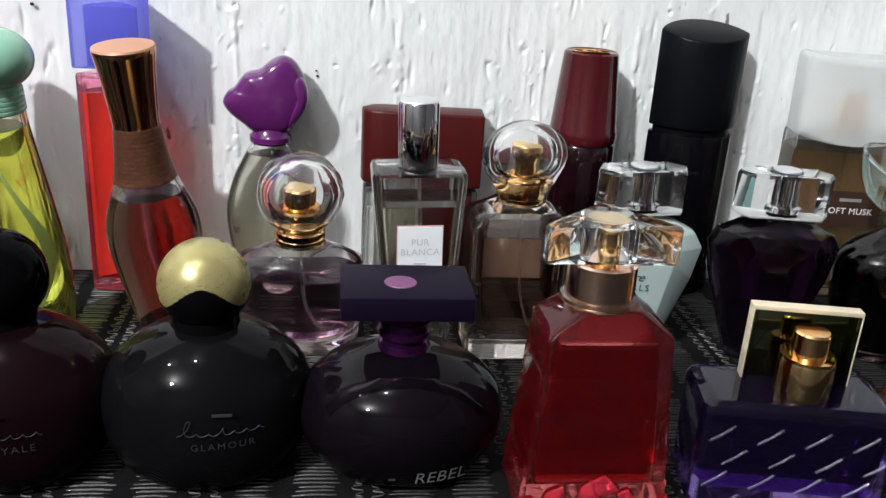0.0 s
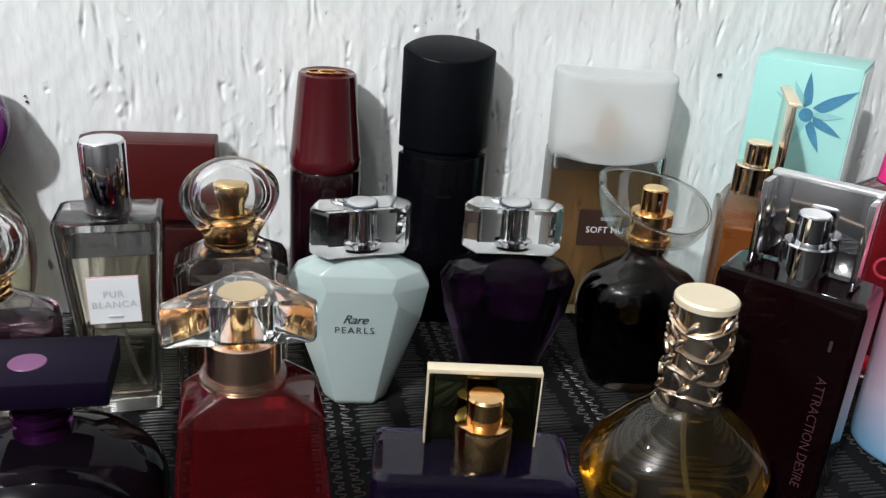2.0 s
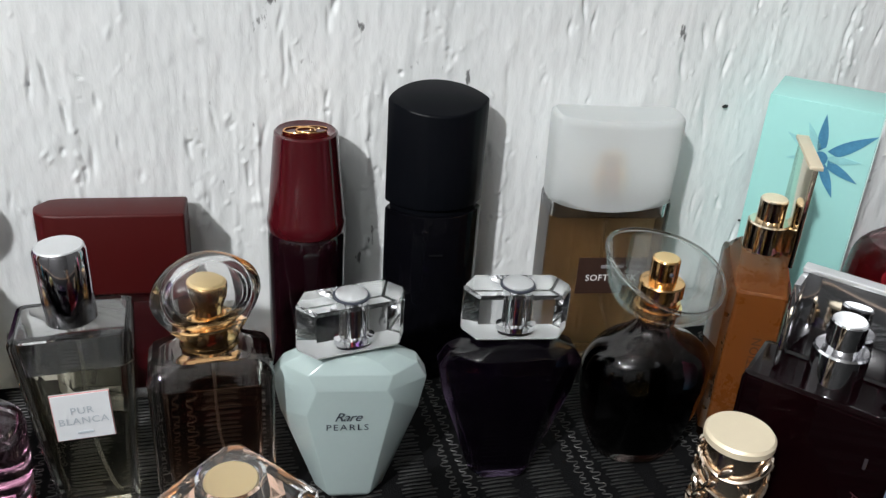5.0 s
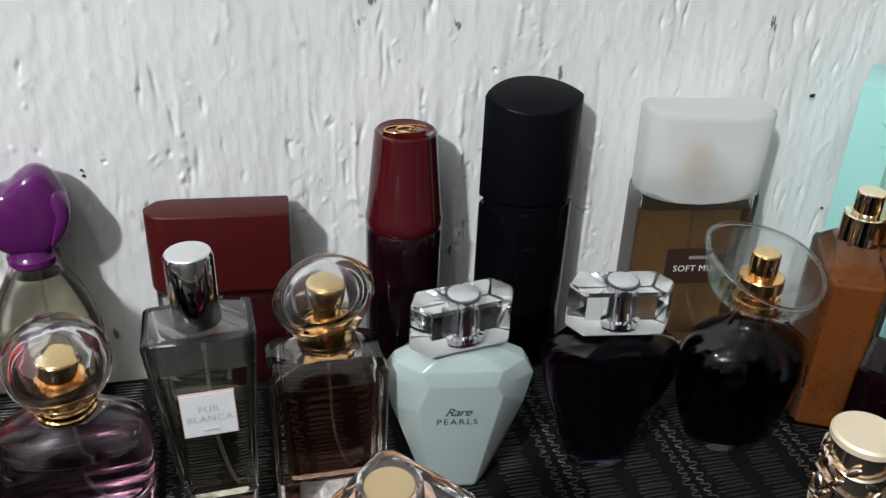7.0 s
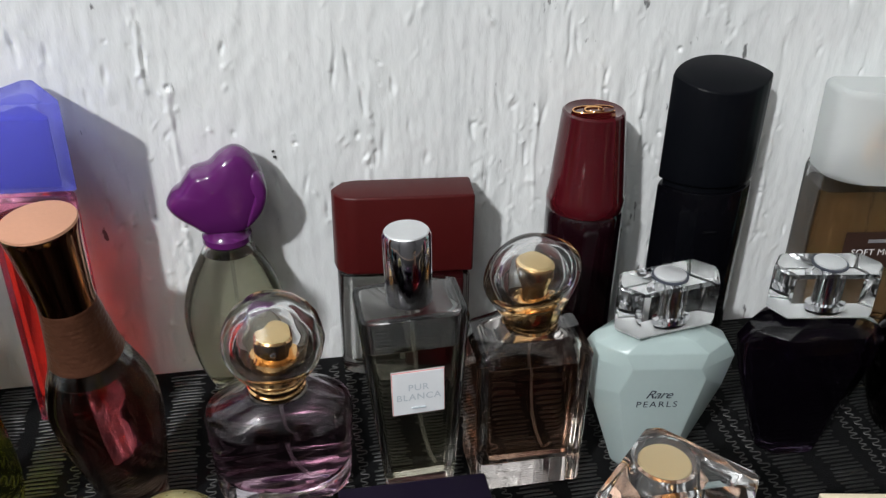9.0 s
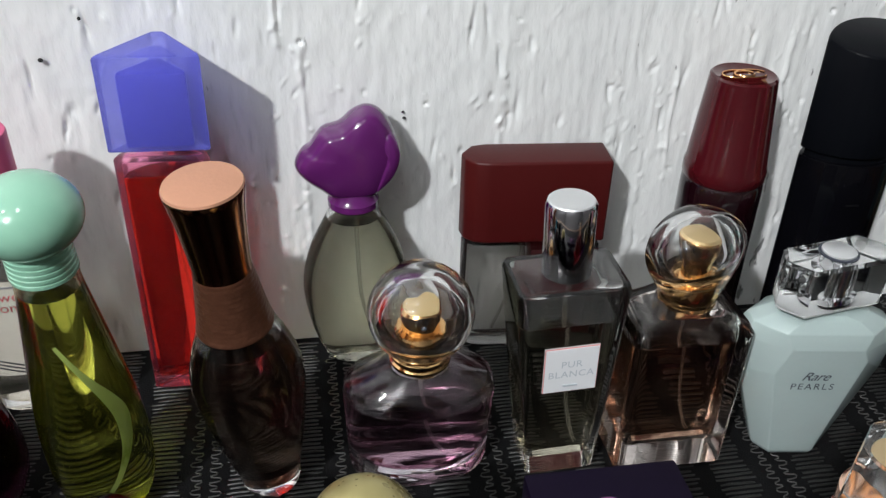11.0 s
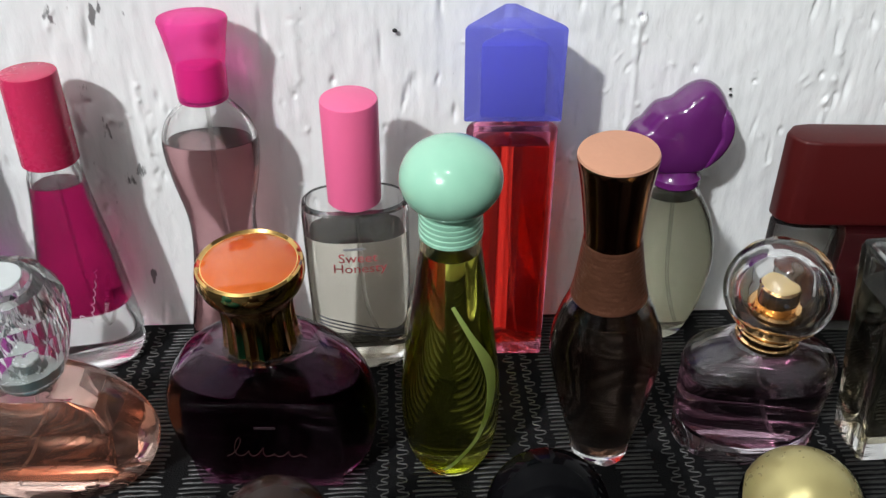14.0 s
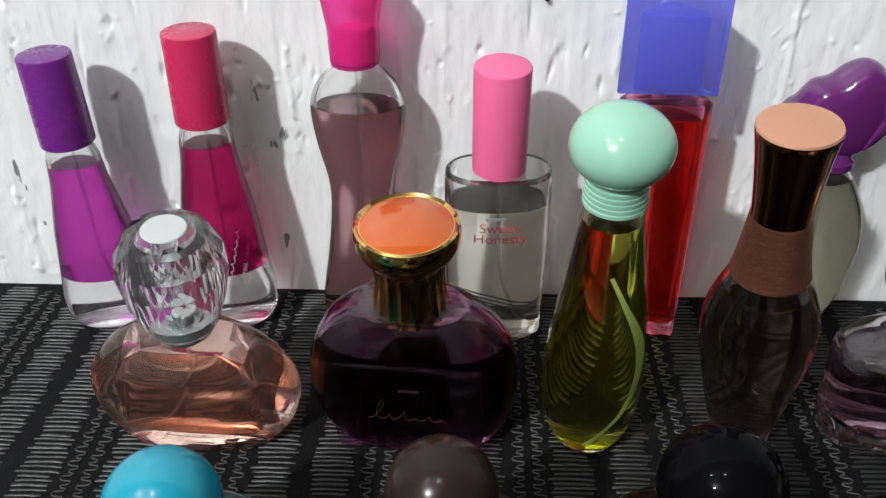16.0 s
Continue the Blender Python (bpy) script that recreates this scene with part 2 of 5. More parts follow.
def bottle(parent, rows, n, glass_mat, liquid_mat, wall=2.2, floor_mm=6.0, fill=None, tube_r=0.8, tube_to=None, smooth=35, label="", steps=0):
    """Glass body with the liquid in it, the air over the liquid and a bent dip tube."""
    rows = [(*r, 2.0) if len(r) == 3 else r for r in rows]
    dense = curve_rows(rows, steps) if steps else rows
    body = part("glass_body", loft(dense, n), glass_mat, parent, label, smooth)
    top = dense[-1][0]
    fill = fill if fill is not None else top * 0.85

    def at(z):
        zs = [r[0] for r in dense]
        return [float(np.interp(z, zs, [r[k] for r in dense])) for k in (1, 2, 3)]

    def inner(z0, z1, k=10):
        out = []
        for i in range(k + 1):
            z = z0 + (z1 - z0) * i / k
            rx, ry, p = at(z)
            out.append((z, max(rx - wall, 0.8), max(ry - wall, 0.8), p))
        return out

    if liquid_mat:
        low = inner(floor_mm, fill)
        low[0] = (low[0][0], low[0][1] * 0.93, low[0][2] * 0.93, low[0][3])
        part("liquid", loft(low, n), liquid_mat, body)
    if fill < top - 2 - wall:
        part("air_space", loft(inner(fill + 0.15, top - wall), n), AIR, body)
    if tube_r:
        hi = tube_to or top
        rx, ry, _ = at(floor_mm + 2)
        pts = [(0.5, 0, hi - 1), (0.8, 0.3, hi * 0.7), (0.1 * rx, -0.1 * ry, hi * 0.42), (0.32 * rx, -0.12 * ry, hi * 0.2), (0.5 * rx, 0, floor_mm + 1)]
        part("dip_tube", tube(curve_rows(pts, 4), tube_r, 8), TUBE, body)
    return body


CLOTH = 0.0

# ---- the room ----
PLASTER = solid("room_paint", (0.10, 0.10, 0.10), 0.8, var=0.06, scale=3)
CEILING = solid("ceiling_paint", (0.30, 0.30, 0.295), 0.8, var=0.05, scale=3)
FLOOR = solid("room_floor", (0.22, 0.19, 0.16), 0.6, var=0.2, scale=4)


def slab(name, x0, x1, y0, y1, z0, z1, material):
    bm = bmesh.new()
    bmesh.ops.create_cube(bm, size=1)
    for v in bm.verts:
        v.co = Vector((x0 + (v.co.x + 0.5) * (x1 - x0), y0 + (v.co.y + 0.5) * (y1 - y0), z0 + (v.co.z + 0.5) * (z1 - z0)))
    mesh = bpy.data.meshes.new(name)
    bm.to_mesh(mesh)
    bm.free()
    mesh.materials.append(material)
    return tagged(new(name, mesh), kind="structure")


def wall_paint():
    """White gloss-painted rough plaster: brush streaks, runs, dark specks strung upright."""
    m, t, b = nodes_of("painted_plaster")
    big, fine = noise_node(t, 9, 5), noise_node(t, 110, 6, (1.0, 1.0, 0.3))
    ramp = t.nodes.new("ShaderNodeValToRGB")
    ramp.color_ramp.elements[0].position, ramp.color_ramp.elements[0].color = 0.25, (0.68, 0.705, 0.71, 1)
    ramp.color_ramp.elements[1].position, ramp.color_ramp.elements[1].color = 0.65, (0.77, 0.785, 0.78, 1)
    t.links.new(big.outputs["Fac"], ramp.inputs[0])
    spots = noise_node(t, 170, 5, (1.0, 1.0, 0.36))
    sr = t.nodes.new("ShaderNodeValToRGB")
    sr.color_ramp.elements[0].position, sr.color_ramp.elements[0].color = 0.24, (0.24, 0.24, 0.24, 1)
    sr.color_ramp.elements[1].position, sr.color_ramp.elements[1].color = 0.28, (1, 1, 1, 1)
    column = noise_node(t, 26, 3, (1.0, 1.0, 0.10))
    both = t.nodes.new("ShaderNodeMath")
    both.operation = "MULTIPLY_ADD"
    both.inputs[1].default_value = 0.5
    shift = t.nodes.new("ShaderNodeMath")
    shift.operation = "SUBTRACT"
    shift.inputs[1].default_value = 0.240
    t.links.new(column.outputs["Fac"], both.inputs[0])
    t.links.new(spots.outputs["Fac"], both.inputs[2])
    t.links.new(both.outputs[0], shift.inputs[0])
    t.links.new(shift.outputs[0], sr.inputs[0])
    mul = t.nodes.new("ShaderNodeMixRGB")
    mul.blend_type, mul.inputs[0].default_value = "MULTIPLY", 1.0
    t.links.new(ramp.outputs[0], mul.inputs[1])
    t.links.new(sr.outputs[0], mul.inputs[2])
    t.links.new(mul.outputs[0], b.inputs["Base Color"])
    b.inputs["Roughness"].default_value = 0.36
    bp = t.nodes.new("ShaderNodeBump")
    bp.inputs["Strength"].default_value, bp.inputs["Distance"].default_value = 0.7, 0.0016
    t.links.new(fine.outputs["Fac"], bp.inputs["Height"])
    t.links.new(bp.outputs[0], b.inputs["Normal"])
    return m


def rough_wall():
    """The wall behind the bottles: a fine sheet with runs, drips and pits of thick paint."""
    x0, x1, z0, z1, nx, nz = -0.50, 0.66, -0.03, 0.36, 1500, 505
    xs, zs = np.linspace(x0, x1, nx), np.linspace(z0, z1, nz)
    X, Z = np.meshgrid(xs, zs)
    rng = np.random.RandomState(7)

    def field(sx, sz):
        gx, gz = int((x1 - x0) / sx) + 3, int((z1 - z0) / sz) + 3
        g = rng.rand(gz, gx)
        u, v = (X - x0) / sx, (Z - z0) / sz
        i, j = u.astype(int), v.astype(int)
        fu, fv = u - i, v - j
        fu, fv = fu * fu * (3 - 2 * fu), fv * fv * (3 - 2 * fv)
        return (g[j, i] * (1 - fu) + g[j, i + 1] * fu) * (1 - fv) + (g[j + 1, i] * (1 - fu) + g[j + 1, i + 1] * fu) * fv

    H = 1.3 * field(0.09, 0.12) + 0.6 * field(0.03, 0.05) + 0.24 * field(0.004, 0.05) + 0.16 * field(0.002, 0.02) + 0.24 * field(0.003, 0.004)
    gate = np.clip(2.2 * field(0.003, 0.006) - 0.35, 0.1, 1.3)

    def bump(cx, cz, w, h, a, lean=0.0):
        """Adds one small lump, worked out only where it reaches."""
        i0, i1 = np.searchsorted(xs, (cx - 3 * w - 0.001, cx + 3 * w + 0.001))
        j0, j1 = np.searchsorted(zs, (cz - 3 * h, cz + 3 * h))
        dx, dz = X[j0:j1, i0:i1] - cx, Z[j0:j1, i0:i1] - cz
        H[j0:j1, i0:i1] += a * np.exp(-(((dx - lean * dz) / w) ** 2) - (dz / h) ** 2)

    for _ in range(190):  # runs of paint with flecks along them, ending in a bead
        cx, cz, w, l, a = rng.uniform(x0, x1), rng.uniform(0.0, z1), rng.uniform(0.0005, 0.0012), rng.uniform(0.006, 0.09), rng.uniform(0.15, 0.65)
        tilt, wave = rng.uniform(-0.03, 0.03), rng.uniform(60, 140)
        i0, i1 = np.searchsorted(xs, (cx - 0.008, cx + 0.008))
        sx, sz = X[:, i0:i1], Z[:, i0:i1]
        wob = cx + tilt * (sz - cz) + 0.0005 * np.sin(sz * wave + cx * 90)
        on = 1 / (1 + np.exp(-np.clip((sz - cz) / 0.0007, -50, 50))) / (1 + np.exp(np.clip((sz - cz - l) / 0.004, -50, 50)))
        H[:, i0:i1] += a * np.exp(-(((sx - wob) / w) ** 2)) * on * gate[:, i0:i1]
        bump(cx, cz, 1.4 * w, 2.0 * w, rng.uniform(0.2, 0.9) * a)
        for _ in range(int(l * 280)):
            z = cz + rng.uniform(0, l)
            bump(cx + tilt * (z - cz) + rng.normal(0, 0.0022), z, rng.uniform(0.0004, 0.0010), rng.uniform(0.0005, 0.0018), rng.uniform(-0.9, 0.75), rng.uniform(-0.6, 0.6))
    for _ in range(1500):  # loose flecks
        bump(rng.uniform(x0, x1), rng.uniform(0, z1), rng.uniform(0.0004, 0.0009), rng.uniform(0.0005, 0.0020), rng.uniform(0.1, 0.6), rng.uniform(-0.8, 0.8))
    for _ in range(650):  # pits and cracks
        bump(rng.uniform(x0, x1), rng.uniform(0, z1), rng.uniform(0.0004, 0.0009), rng.uniform(0.0006, 0.006), -rng.uniform(0.5, 1.6), rng.uniform(-0.2, 0.2))
    Y = WALL - (H - H.mean()) * 0.00135
    verts = np.stack([X, Y, Z], -1).reshape(-1, 3)
    idx = np.arange(nx * nz).reshape(nz, nx)
    quads = np.stack([idx[:-1, :-1], idx[:-1, 1:], idx[1:, 1:], idx[1:, :-1]], -1).reshape(-1, 4)
    mesh = bpy.data.meshes.new("wall_north")
    mesh.from_pydata(verts.tolist(), [], quads.tolist())
    mesh.materials.append(wall_paint())
    for p in mesh.polygons:
        p.use_smooth = True
    return tagged(new("wall_north", mesh), kind="structure")


WALL = 0.4435
rough_wall()
slab("wall_north_rest", -2.2, 1.8, WALL + 0.003, WALL + 0.12, -0.75, 1.8, bpy.data.materials["painted_plaster"])
slab("wall_south", -2.2, 1.8, -2.5, -2.4, -0.75, 1.8, PLASTER)
slab("wall_west", -2.3, -2.2, -2.4, WALL, -0.75, 1.8, PLASTER)
slab("wall_east", 1.8, 1.9, -2.4, WALL, -0.75, 1.8, PLASTER)
slab("ceiling", -2.3, 1.9, -2.5, WALL + 0.1, 1.8, 1.9, CEILING)
slab("floor", -2.3, 1.9, -2.5, WALL + 0.1, -0.85, -0.75, FLOOR)

PIT = solid("pit_shadowed_plaster", (0.02, 0.02, 0.02), 0.9)
for x, z, r in ((0.3415, 0.122, 0.0013), (0.364, 0.0605, 0.0009), (0.4085, 0.1215, 0.0014), (0.0105, 0.1015, 0.0007), (-0.1185, 0.129, 0.0011), (-0.103, 0.1435, 0.0008), (0.010, 0.104, 0.0005)):
    hole = new("nail_hole")
    hole.location = (x, WALL - 0.0012, z)
    tagged(hole, "small dark nail hole in white painted plaster", "nail hole", "nail holes in the wall")
    part("pit", moved(ball(r / MM * random.uniform(0.7, 1.3), 0, r / MM * random.uniform(0.3, 0.8), 9, ry=0.8), ry=random.uniform(-50, 50)), PIT, hole)

# ---- table and woven runner ----
WOOD = solid("table_wood", (0.20, 0.12, 0.07), 0.45, var=0.25, scale=20)
table = new("table")
tagged(table, "plain wooden table under a woven black runner", "table")
part("tabletop", box(1500, 620, 26, 2, (50, 130, -29.5)), WOOD, table)
for lx in (-660, 760):
    for ly in (-150, 410):
        part("leg", box(50, 50, 720, 2, (lx, ly, -749.5)), WOOD, table)

WEAVE = solid("black_weave", (0.004, 0.004, 0.0045), 0.85, var=0.6, scale=300, grain=0.5, grain_scale=1500, spec=0.15)
RIB = solid("charcoal_rib_thread", (0.010, 0.0105, 0.010), 0.40, var=0.6, scale=120, grain=0.3, grain_scale=2500, spec=0.6, dust=0.12)
STITCH = solid("grey_chain_thread", (0.048, 0.048, 0.046), 0.42, var=0.5, scale=300, dust=0.1)
runner = new("woven_runner")
tagged(runner, "black woven table runner with ribbed bands and grey chain stitching", "table runner")
part("cloth", box(1240, 560, 2.0, 0.5, (70, 160, -2.7)), WEAVE, runner)


def seam_at(k):
    """The middle of a stitched seam; the cloth is pulled slightly wider towards one end."""
    return -71.5 + 51.9 * k + 0.13 * k * k


def ribs():
    """Raised weft ribs in the two bands between neighbouring seams, with ragged ends."""
    verts, faces = [], []
    rng = random.Random(4)
    for k in range(-9, 12):
        cx = seam_at(k)
        for a, b in ((8.0, 22.0), (29.0, 42.5)):
            y = 60.0
            while y < 437:
                xa, xb = cx + a + rng.uniform(-1.3, 1.3), cx + b + rng.uniform(-1.3, 1.3)
                h, w, d = rng.uniform(-0.3, 0.05), rng.uniform(0.42, 0.62), rng.uniform(-0.3, 0.3)
                n = 5
                for j in range(n + 1):
                    u = j / n
                    x, yy, hh = xa + (xb - xa) * u, y + d * u + rng.uniform(-0.12, 0.12), h + rng.uniform(-0.12, 0.06) - (0.5 if j in (0, n) else 0)
                    s = len(verts)
                    verts += [(x * MM, (yy + v * w) * MM, (z * (hh + 0.75) - 0.75) * MM) for v, z in ((-1, 0), (-0.62, 0.75), (0, 1), (0.62, 0.75), (1, 0))]
                    if j:
                        faces += [(s - 5 + i, s + i, s + i + 1, s - 4 + i) for i in range(4)]
                y += rng.uniform(1.95, 2.3)
    mesh = bpy.data.meshes.new("rib")
    mesh.from_pydata(verts, [], faces)
    mesh.materials.append(RIB)
    for p in mesh.polygons:
        p.use_smooth = True
    ob = new("rib", mesh)
    ob.parent = runner
    tagged(ob, kind="stuff")


def stitches():
    """Pairs of chain seams: a thread that swings out in one long and one short loop by turns."""
    rng = random.Random(9)
    loop = ((1.5, 0.0), (3.6, 0.1), (5.0, 0.4), (5.5, 1.1), (5.0, 1.9), (3.2, 2.2), (1.9, 2.6), (1.7, 3.2), (2.6, 3.7), (3.7, 4.0), (4.0, 4.6), (3.4, 5.2), (2.0, 5.5), (1.4, 6.1))
    bms = []
    for k in range(-9, 12):
        for flip, start in ((-1, 60.0), (1, 63.3)):
            pts = []
            y = start
            while y < 432:
                g = rng.uniform(0.85, 1.1)
                for u, v in loop:
                    pts.append((seam_at(k) + flip * (1.5 + (u - 1.5) * g) + 0.3 * math.sin(y / 17), y + v, -0.35 + 0.25 * math.sin(v)))
                y += rng.uniform(6.5, 6.9)
            bms.append(tube(pts, 0.31, 4))
    ob = part("chain_stitch", join(*bms), STITCH, runner)
    tagged(ob, kind="stuff")


ribs()
stitches()

# ---- back row, along the wall ----
def round_rows(pairs, squash=1.0, p=2.0):
    return [(z, r, r * squash, p) for z, r in pairs]


def cap_cylinder(parent, r0, r1, z0, z1, material, name="cap", label="", edge=0.8, ry=1.0):
    rows = [(z0, r0 - 0.3, (r0 - 0.3) * ry), (z0 + 0.4, r0, r0 * ry), (z1 - edge, r1, r1 * ry), (z1 - edge * 0.3, r1 - edge * 0.3, (r1 - edge * 0.3) * ry), (z1, r1 - edge, (r1 - edge) * ry)]
    return part(name, loft(rows, 48), material, parent, label)


def splash_bottle(x, y, label, cap_col, liquid_col, low_col, base_z, cap_z0, cap_z1, turn=0, script=False, lean=0):
    b = thing("perfume_bottle", x, y, label, "perfume bottle", turn, lean, group="tapered mist bottles")
    cap_cylinder(b, 10.0, 9.6, cap_z0, cap_z1, solid("cap_plastic", cap_col, 0.26, var=0.08, sss=0.1), label="matt plastic cylinder cap")
    rows = round_rows([(0, 13), (1.2, 16), (6, 18.5), (14, 18.6), (cap_z0 * 0.55, 14.6), (cap_z0 - 16, 10.8), (cap_z0 - 6, 9.8), (cap_z0 - 2, 8.6), (cap_z0 + 1, 7.5)], 0.78, 2.3)
    bottle(b, rows, 44, glass("thin_wall_glass", (0.98, 0.98, 0.98), 1.45, clear=0.14), glass("mist_liquid", liquid_col, 0.93, clear=0.14, milk=0.02), 1.6, base_z, cap_z0 - 9, 0.6, cap_z0 - 2)
    if script:
        f = lambda u, v: oval(18.6 - 0.12 * v, 14.0 - 0.09 * v, 2.3)(u, v)
        scribble("script_stroke", WHITE_INK, b, 3.5, 36, 24, 4.5, f, 7, 0.16, 76)
        lettering("lettering", "FINE PARADISE", 2.1, WHITE_INK, b, 9.0, 35, f, 1.15, turn=78)
    return b


splash_bottle(-294.5, 420, "tapered glass bottle of violet mist with a purple cap", (0.125, 0.013, 0.175), (0.50, 0.055, 0.40), None, 24, 81, 115.5, 6, lean=-1.2)
splash_bottle(-244, 421, "tapered glass bottle of crimson mist with a red cap", (0.43, 0.018, 0.075), (0.40, 0.012, 0.10), None, 27, 90, 124, 12, True)

# tall waisted bottle with a flared pink cap
b = thing("perfume_bottle", -187, 426, "tall waisted glass bottle of rose liquid with flared pink cap", "perfume bottle", 0)
bottle(b, [(0, 15, 10, 2.4), (2, 18.5, 12, 2.4), (12, 18.5, 12, 2.4), (36, 14.6, 10.5, 2.2), (60, 12.6, 10, 2.1), (80, 16.2, 11, 2.1), (94, 17.6, 11.2, 2.1), (103, 14.8, 10.5, 2.0), (109, 9.5, 9, 2.0), (113, 7.8, 7.8, 2.0)], 48, GLASS, glass("rose_liquid", (0.66, 0.38, 0.40), 0.93, clear=0.06, milk=0.02), 2, 5, 95, 0.9, 112, steps=4)
part("cap", loft([(111, 8.6, 8.6), (112, 8.9, 8.9), (124, 9.2, 8.9), (133, 10.6, 9.6), (139.5, 12.0, 10.4), (140.5, 11.6, 10), (140.8, 10.8, 9.4)], 48), glass("pink_translucent_plastic", (0.98, 0.16, 0.50), 1.25, 0.25, 0.1, milk=0.4, milk_col=(0.85, 0.05, 0.33)), b, "translucent hot pink flared cap")
part("inner_plug", loft([(112, 6.5, 6.5), (124, 6.3, 6.3), (125, 5.5, 5.5)], 32), solid("pink_plug", (0.75, 0.06, 0.36), 0.4), b)

# oval bottle with straight pink cap and red lettering
b = thing("perfume_bottle", -135, 417, "clear oval bottle with pink cylinder cap and red lettering", "perfume bottle", 3, tip=4.5, size=1.02)
bottle(b, [(0, 17, 9, 2.6), (1.5, 19, 11, 2.6), (40, 19.4, 11.2, 2.6), (72, 19.4, 11.2, 2.6), (75, 19, 10.8, 2.6), (76.5, 17.6, 9.4, 2.6)], 56, GLASS, glass("straw_liquid", (0.84, 0.79, 0.69), 0.93, clear=0.08, milk=0.02), 1.7, 5, 63, 0.8, 76)
cap_cylinder(b, 9.6, 9.8, 76, 116, solid("candy_pink_plastic", (0.68, 0.12, 0.26), 0.38, var=0.05, sss=0.15), label="candy pink plastic cap", edge=1.0)
front = oval(19.4, 11.3, 2.6)
RED_INK = solid("red_ink", (0.54, 0.06, 0.08), 0.5)
lettering("lettering", "Sweet", 5.8, RED_INK, b, 0.0, 57.2, front)
lettering("lettering", "Honesty", 5.8, RED_INK, b, 0.6, 52.4, front)
bar("makers_mark", 8, 0.9, GREY_INK, b, -1, 61.5, front)
for k in range(3):
    pts = [(u, front(u, 0) - 0.1, 24 - 1.8 * k + 2.2 * math.cos((u + 14) / 10.0) - 0.12 * u) for u in np.linspace(-16, 16, 24)]
    part("printed_wave", tube(pts, 0.28, 5), DARK_INK, b)

# three-sided bottle with a blue three-sided cap
b = thing("perfume_bottle", -77.5, 421, "three-sided glass bottle of red liquid with translucent blue cap", "perfume bottle", -2)
tri = lambda w, f, k: [(-w, f), (w, f), (w * 0.93, f + 4), (2.2, k), (-2.2, k), (-w * 0.93, f + 4)]
part("glass_body", prism(tri(16.6, -9, 14), 0, 104, 1.5, 3), glass("pink_stained_glass", (0.95, 0.32, 0.50), 1.45, clear=0.12, milk=0.015, milk_col=(0.75, 0.06, 0.16)), b, "pink-tinted three-sided glass")
part("liquid", prism([(-14, -7), (14, -7), (13, -3), (0.5, 10), (-0.5, 10), (-13, -3)], 6, 95, 0.2), glass("red_liquid", (0.95, 0.15, 0.06), 0.93, clear=0.12, milk=0.02), b)
part("air_space", prism(tri(14.0, -7, 10), 95.3, 101.5, 0.8), AIR, b)
part("dip_tube", tube([(0, 0, 103), (1, 0, 60), (3, -1, 30), (6, -2, 9)], 0.5), TUBE, b)
part("cap", prism(tri(17.4, -9.6, 17), 106, 140, 0.9, 2), glass("blue_translucent_plastic", (0.50, 0.52, 1.0), 1.2, 0.22, clear=0.15, milk=0.42, milk_col=(0.20, 0.21, 0.80)), b, "translucent frosted blue plastic cap")
part("inner_plug", prism(tri(11.5, -6, 10), 106.5, 133, 1), solid("blue_plug", (0.07, 0.07, 0.50), 0.5), b)

# oval bottle with a purple blossom cap
b = thing("perfume_bottle", -11, 429, "pear-shaped glass bottle with a glossy purple blossom cap", "perfume bottle", 2)
bottle(b, [(0, 11, 8, 2.2), (1.5, 13.5, 9.5, 2.2), (16, 19, 12, 2.1), (36, 21.6, 13, 2.0), (52, 18.5, 12, 2.0), (64, 13, 10, 2.0), (71, 9.2, 8.6, 2.0), (75, 7.6, 7.6, 2.0)], 48, GLASS, glass("pale_olive_liquid", (0.92, 0.91, 0.78), 0.93, clear=0.12, milk=0.02), 2.2, 5, 66, 0.7, 74, steps=4)
PURPLE = solid("purple_gloss_plastic", (0.095, 0.012, 0.105), 0.10, coat=0.4, var=0.05)


def pillow(outline, d, middle, steps=4):
    """A rounded cushion with a smooth closed outline in x and z, and thickness 2 d."""
    ring = []
    for k in range(len(outline)):
        p0, p1, p2, p3 = (np.array(outline[(k + i) % len(outline)], float) for i in (-1, 0, 1, 2))
        ring += [0.5 * (2 * p1 + (p2 - p0) * t + (2 * p0 - 5 * p1 + 4 * p2 - p3) * t * t + (3 * p1 - p0 - 3 * p2 + p3) * t**3) for t in np.arange(steps) / steps]
    c = np.array(middle, float)
    bm = bmesh.new()
    rows = [(-1.16, 0.25), (-1.1, 0.5)] + [(math.sin(a), 0.70 + 0.30 * math.cos(a)) for a in np.linspace(-1.35, 1.35, 11)] + [(1.1, 0.5), (1.16, 0.25)]
    rings = [[bm.verts.new(Vector((*(c + (p - c) * k),)).to_3d().xzy * MM + Vector((0, y * d * MM, 0))) for p in ring] for y, k in rows]
    n = len(ring)
    for a, b in zip(rings, rings[1:]):
        for i in range(n):
            bm.faces.new((a[i], a[(i + 1) % n], b[(i + 1) % n], b[i]))
    bm.faces.new(rings[0][::-1])
    bm.faces.new(rings[-1])
    bmesh.ops.recalc_face_normals(bm, faces=bm.faces[:])
    return bm


